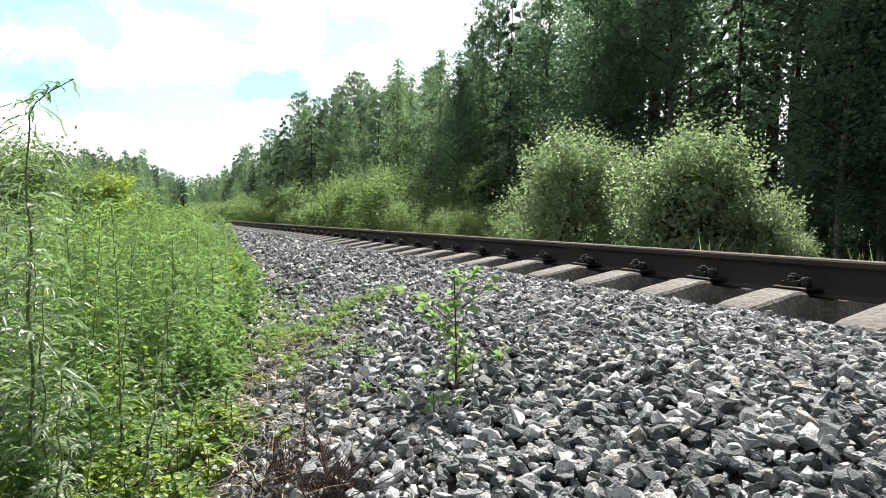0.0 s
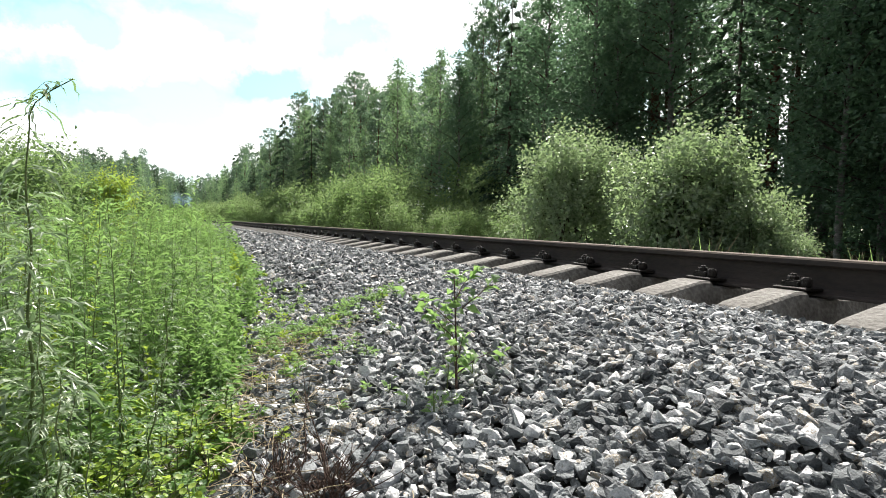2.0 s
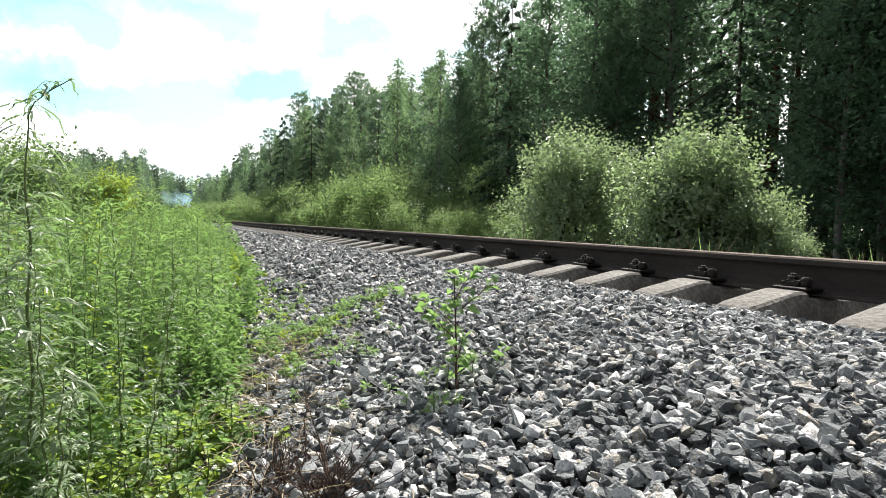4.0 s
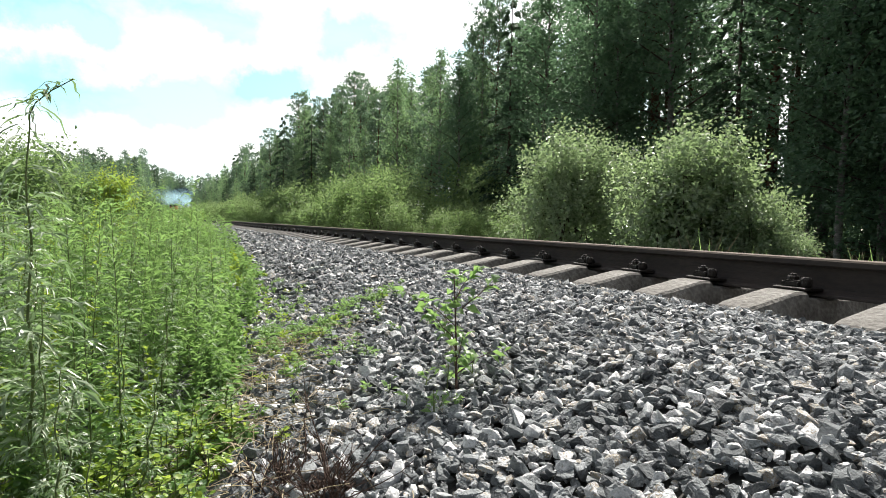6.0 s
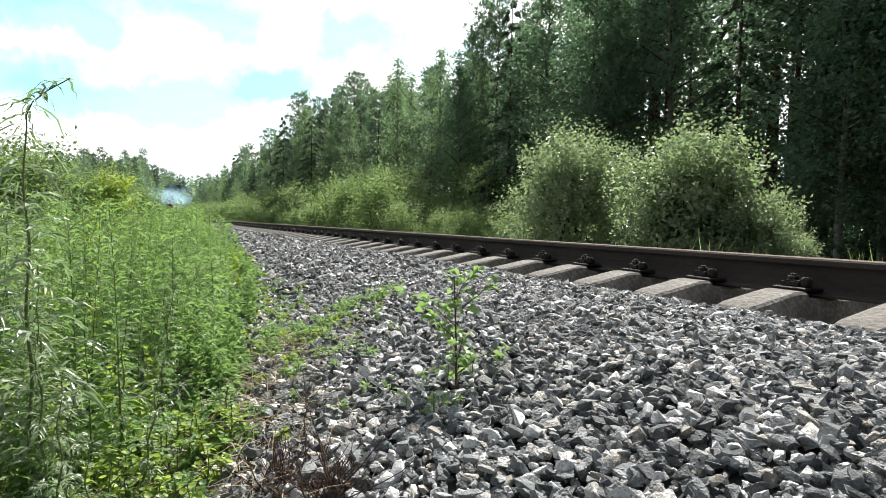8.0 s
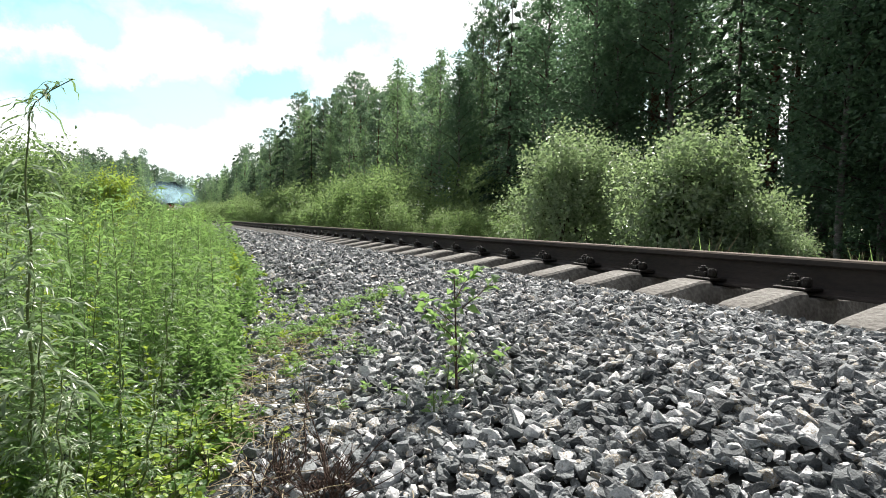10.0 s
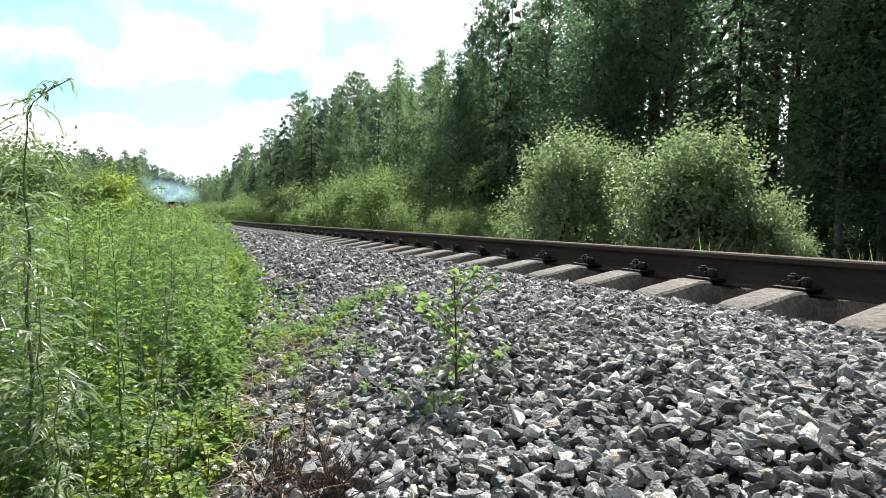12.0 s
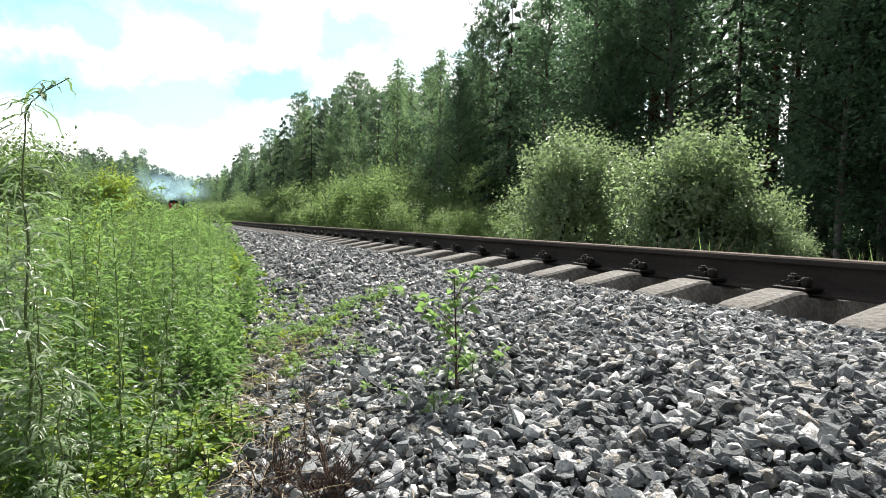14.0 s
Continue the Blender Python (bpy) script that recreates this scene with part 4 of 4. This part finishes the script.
def glass_material():
    m = bpy.data.materials.new("cab_glass")
    tree_, add = nodes_of(m)
    b = add("ShaderNodeBsdfPrincipled", {"Base Color": (0.02, 0.025, 0.03, 1), "Roughness": 0.05, "Specular IOR Level": 0.6})
    add("ShaderNodeOutputMaterial", {"Surface": b.outputs[0]})
    return m


def lamp_material():
    m = bpy.data.materials.new("headlight")
    tree_, add = nodes_of(m)
    b = add("ShaderNodeEmission", {"Color": (1.0, 0.9, 0.7, 1), "Strength": 2.5})
    add("ShaderNodeOutputMaterial", {"Surface": b.outputs[0]})
    return m


M_GLASS, M_LAMP = glass_material(), lamp_material()


def wheelset(parent, ys):
    for y in ys:
        for x in (-0.79, 0.79):
            v, f = lathe([(0.2, -0.07), (0.47, -0.07), (0.50, -0.05), (0.50, 0.05), (0.46, 0.07), (0.1, 0.07)], 16, (0, 0, 0))
            v = np.array(v)[:, [2, 0, 1]] + (x, y, 0.5)
            part("wheel", Soup().add(v, f), M_BLACK, parent)


def locomotive():
    """A diesel locomotive; its front is at the origin, it faces -y and stands on z = 0."""
    ob = thing("locomotive", "red diesel locomotive with cream bands and a black roof", "locomotive")
    body = Soup().add(*box((3.05, 16.5, 2.75), (0, 8.6, 2.55), 0.18, 2))
    part("body", body, M_RED, ob)
    part("roof", Soup().add(*box((2.85, 16.3, 0.6), (0, 8.5, 4.1), 0.2, 2)), M_BLACK, ob, "sooty black roof")
    part("underframe", Soup().add(*box((2.9, 16.6, 0.5), (0, 8.6, 1.0), 0.05)).add(*box((2.6, 0.5, 0.6), (0, 0.2, 0.6), 0.1)), M_BLACK, ob)
    for x in (-0.7, 0.7):
        part("cab_window", Soup().add(*box((1.1, 0.06, 0.5), (x, 0.31, 3.68), 0.02)), M_GLASS, ob, "dark cab window")
        part("buffer", Soup().add(*box((0.45, 0.5, 0.45), (x * 1.25, 0.05, 1.06), 0.1, 2)), M_BLACK, ob)
        part("headlight", Soup().add(*box((0.24, 0.08, 0.24), (x * 1.5, 0.31, 1.5), 0.03)), M_LAMP, ob, "lit headlight")
    for sgn in (-1, 1):
        v, f = box((0.8, 0.05, 2.9), (0, 0.32, 2.3), 0.01)
        c, sn = math.cos(0.62 * sgn), math.sin(0.62 * sgn)
        v = v - (0, 0, 2.3)
        v = np.stack([v[:, 0] * c + v[:, 2] * sn, v[:, 1] - 0.006 * (sgn + 1), -v[:, 0] * sn + v[:, 2] * c], 1) + (0, 0, 2.55)
        part("band", Soup().add(v.clip((-1.5, -9, 1.2), (1.5, 99, 3.4)), f), M_CREAM, ob, "cream paint band")
    part("top_light", Soup().add(*box((0.5, 0.4, 0.35), (0, 0.5, 4.2), 0.08, 2)), M_BLACK, ob)
    for x in (-0.9, 0.9):
        part("horn", Soup().add(*box((0.3, 0.7, 0.35), (x, 0.7, 4.4), 0.06)), M_BLACK, ob)
    part("exhaust_stack", Soup().add(*lathe([(0.35, 0), (0.32, 0.5), (0.25, 0.5), (0.2, 0.1)], 12, (0, 6, 4.2))), M_BLACK, ob)
    wheelset(ob, (2.2, 4.1, 6.0, 11.2, 13.1, 15.0))
    return ob


def wagon():
    ob = thing("freight_wagon", "pale grey covered freight wagon in a train", "wagon", "wagons of the train")
    part("body", Soup().add(*box((3.0, 13.0, 2.6), (0, 7.0, 2.5), 0.12, 2)), M_GREYCAR, ob)
    part("roof", Soup().add(*box((2.8, 12.8, 0.4), (0, 7.0, 3.95), 0.18, 2)), M_GREYCAR, ob)
    part("underframe", Soup().add(*box((2.6, 13.8, 0.3), (0, 7.0, 1.05), 0.04)), M_BLACK, ob)
    for i in range(6):
        for x in (-1.52, 1.52):
            part("rib", Soup().add(*box((0.06, 0.14, 2.4), (x, 1.4 + i * 2.24, 2.5), 0.015)), M_GREYCAR, ob)
    wheelset(ob, (1.6, 3.4, 10.6, 12.4))
    return ob


def smoke_material():
    m = bpy.data.materials.new("exhaust_haze")
    tree_, add = nodes_of(m)
    co = add("ShaderNodeTexCoord").outputs["Object"]
    flat = add("ShaderNodeVectorMath", {0: co, 1: (1.0, 0.0, 1.0)}, operation="MULTIPLY").outputs[0]
    r = add("ShaderNodeVectorMath", {0: flat}, operation="LENGTH").outputs["Value"]
    wisps = add("ShaderNodeTexNoise", {"Vector": co, "Scale": 1.6, "Detail": 4.0}).outputs[0]
    rr = add("ShaderNodeMath", {0: r, 1: wisps}, operation="ADD").outputs[0]
    thin = add("ShaderNodeMapRange", {"Value": rr, "From Min": 0.35, "From Max": 1.35, "To Min": 0.36, "To Max": 0.0}, interpolation_type="SMOOTHSTEP").outputs[0]
    d = add("ShaderNodeBsdfDiffuse", {"Color": (0.55, 0.84, 1.0, 1)})
    tl = add("ShaderNodeBsdfTranslucent", {"Color": (0.58, 0.88, 1.0, 1)})
    mix = add("ShaderNodeMixShader", {0: 0.6, 1: d.outputs[0], 2: tl.outputs[0]})
    tr = add("ShaderNodeBsdfTransparent")
    out = add("ShaderNodeMixShader", {0: thin, 1: tr.outputs[0], 2: mix.outputs[0]})
    add("ShaderNodeOutputMaterial", {"Surface": out.outputs[0]})
    return m


M_SMOKE = smoke_material()


def smoke_puffs(n):
    """Billows of thin exhaust, each the rounded near side of a puff."""
    shapes = []
    for k in range(4):
        bm = bmesh.new()
        bmesh.ops.create_icosphere(bm, subdivisions=3, radius=1.0)
        bmesh.ops.delete(bm, geom=[v for v in bm.verts if v.co.y > 0.12], context="VERTS")
        for v in bm.verts:
            v.co *= 1.0 + 0.3 * noise.noise(v.co * 1.6 + Vector((k * 7, 0, 0)))
        shapes.append(Soup().add(*bm_arrays(bm)).mesh("smoke_puff", M_SMOKE, True))
    out = []
    for i in range(n):
        ob = tagged(new("smoke_puff", shapes[i % 4]), "thin pale blue puff of diesel exhaust over the train", "smoke", "exhaust smoke of the train")
        r = random.uniform(5.0, 8.5)
        ob.scale = (r * 1.2, r, r)
        ob.visible_shadow = False
        out.append(ob)
    return out


reseed(11)
forest()
reseed(12)
far_trees()
reseed(13)
lineside_bushes()
reseed(14)
verge_grass()
reseed(15)
weeds()
reseed(16)
TALL, SAPLING = near_plants()
reseed(17)
dead_twigs(0.32, 1.22, 60, 0.19, "brown dead twigs of a dried plant on the stones")
dead_twigs(0.26, 1.36, 46, 0.17, "dry brown stalks among low weeds")
reseed(18)
dry_straw()
LOCO = locomotive()
WAGON = wagon()
WAGONS = [WAGON] + [copy_thing(WAGON, Matrix.Identity(4)) for i in range(9)]
reseed(19)
PUFFS = smoke_puffs(20)
reseed(20)
ballast()


# ---- what moves ----
def on_track(s):
    x, y, h = track(s, GAUGE / 2)
    return pose(x, y, float(rise(y)) - 0.03, 0, 0, -math.degrees(h))


def motions():
    times = [0.5 * i for i in range(29)]
    front = [215.0 + 20.0 * (SECONDS - t) for t in times]
    walk(LOCO, [(t, on_track(s)) for t, s in zip(times, front)])
    for k, w in enumerate(WAGONS):
        walk(w, [(t, on_track(s + 17.6 + 14.4 * k)) for t, s in zip(times, front)])
    # the exhaust hangs behind the engine, spreads back and drifts to the left
    for i, puff in enumerate(PUFFS):
        u = (i + 0.5) / len(PUFFS)
        jx, jz = random.gauss(1.5, 5.0), random.uniform(-1.0, 5.0)
        rows = []
        for t, s in zip(times, front):
            back = u * (40 + 9.0 * t)
            x, y, h = track(s + back, GAUGE / 2)
            age = back / 19.0
            rows.append((t, pose(x + jx - 1.0 * age * t / 14, y, 6.4 + float(rise(y)) + jz + 0.55 * age + 0.15 * t * (1 - u), 0, 4 * math.sin(i + 0.3 * t), 0)))
        walk(puff, rows)
    # herbs nodding in a light wind
    for i, plant in enumerate(TALL):
        base = plant.matrix_basis.copy()
        rows = []
        for t in times:
            a = 0.28 * math.sin(1.9 * t + i) + 0.22 * math.sin(4.3 * t + 2.0 * i) + 0.02 * t
            rows.append((t, base @ pose(0, 0, 0, 0.3 * a, -a, 0)))
        walk(plant, rows)


motions()
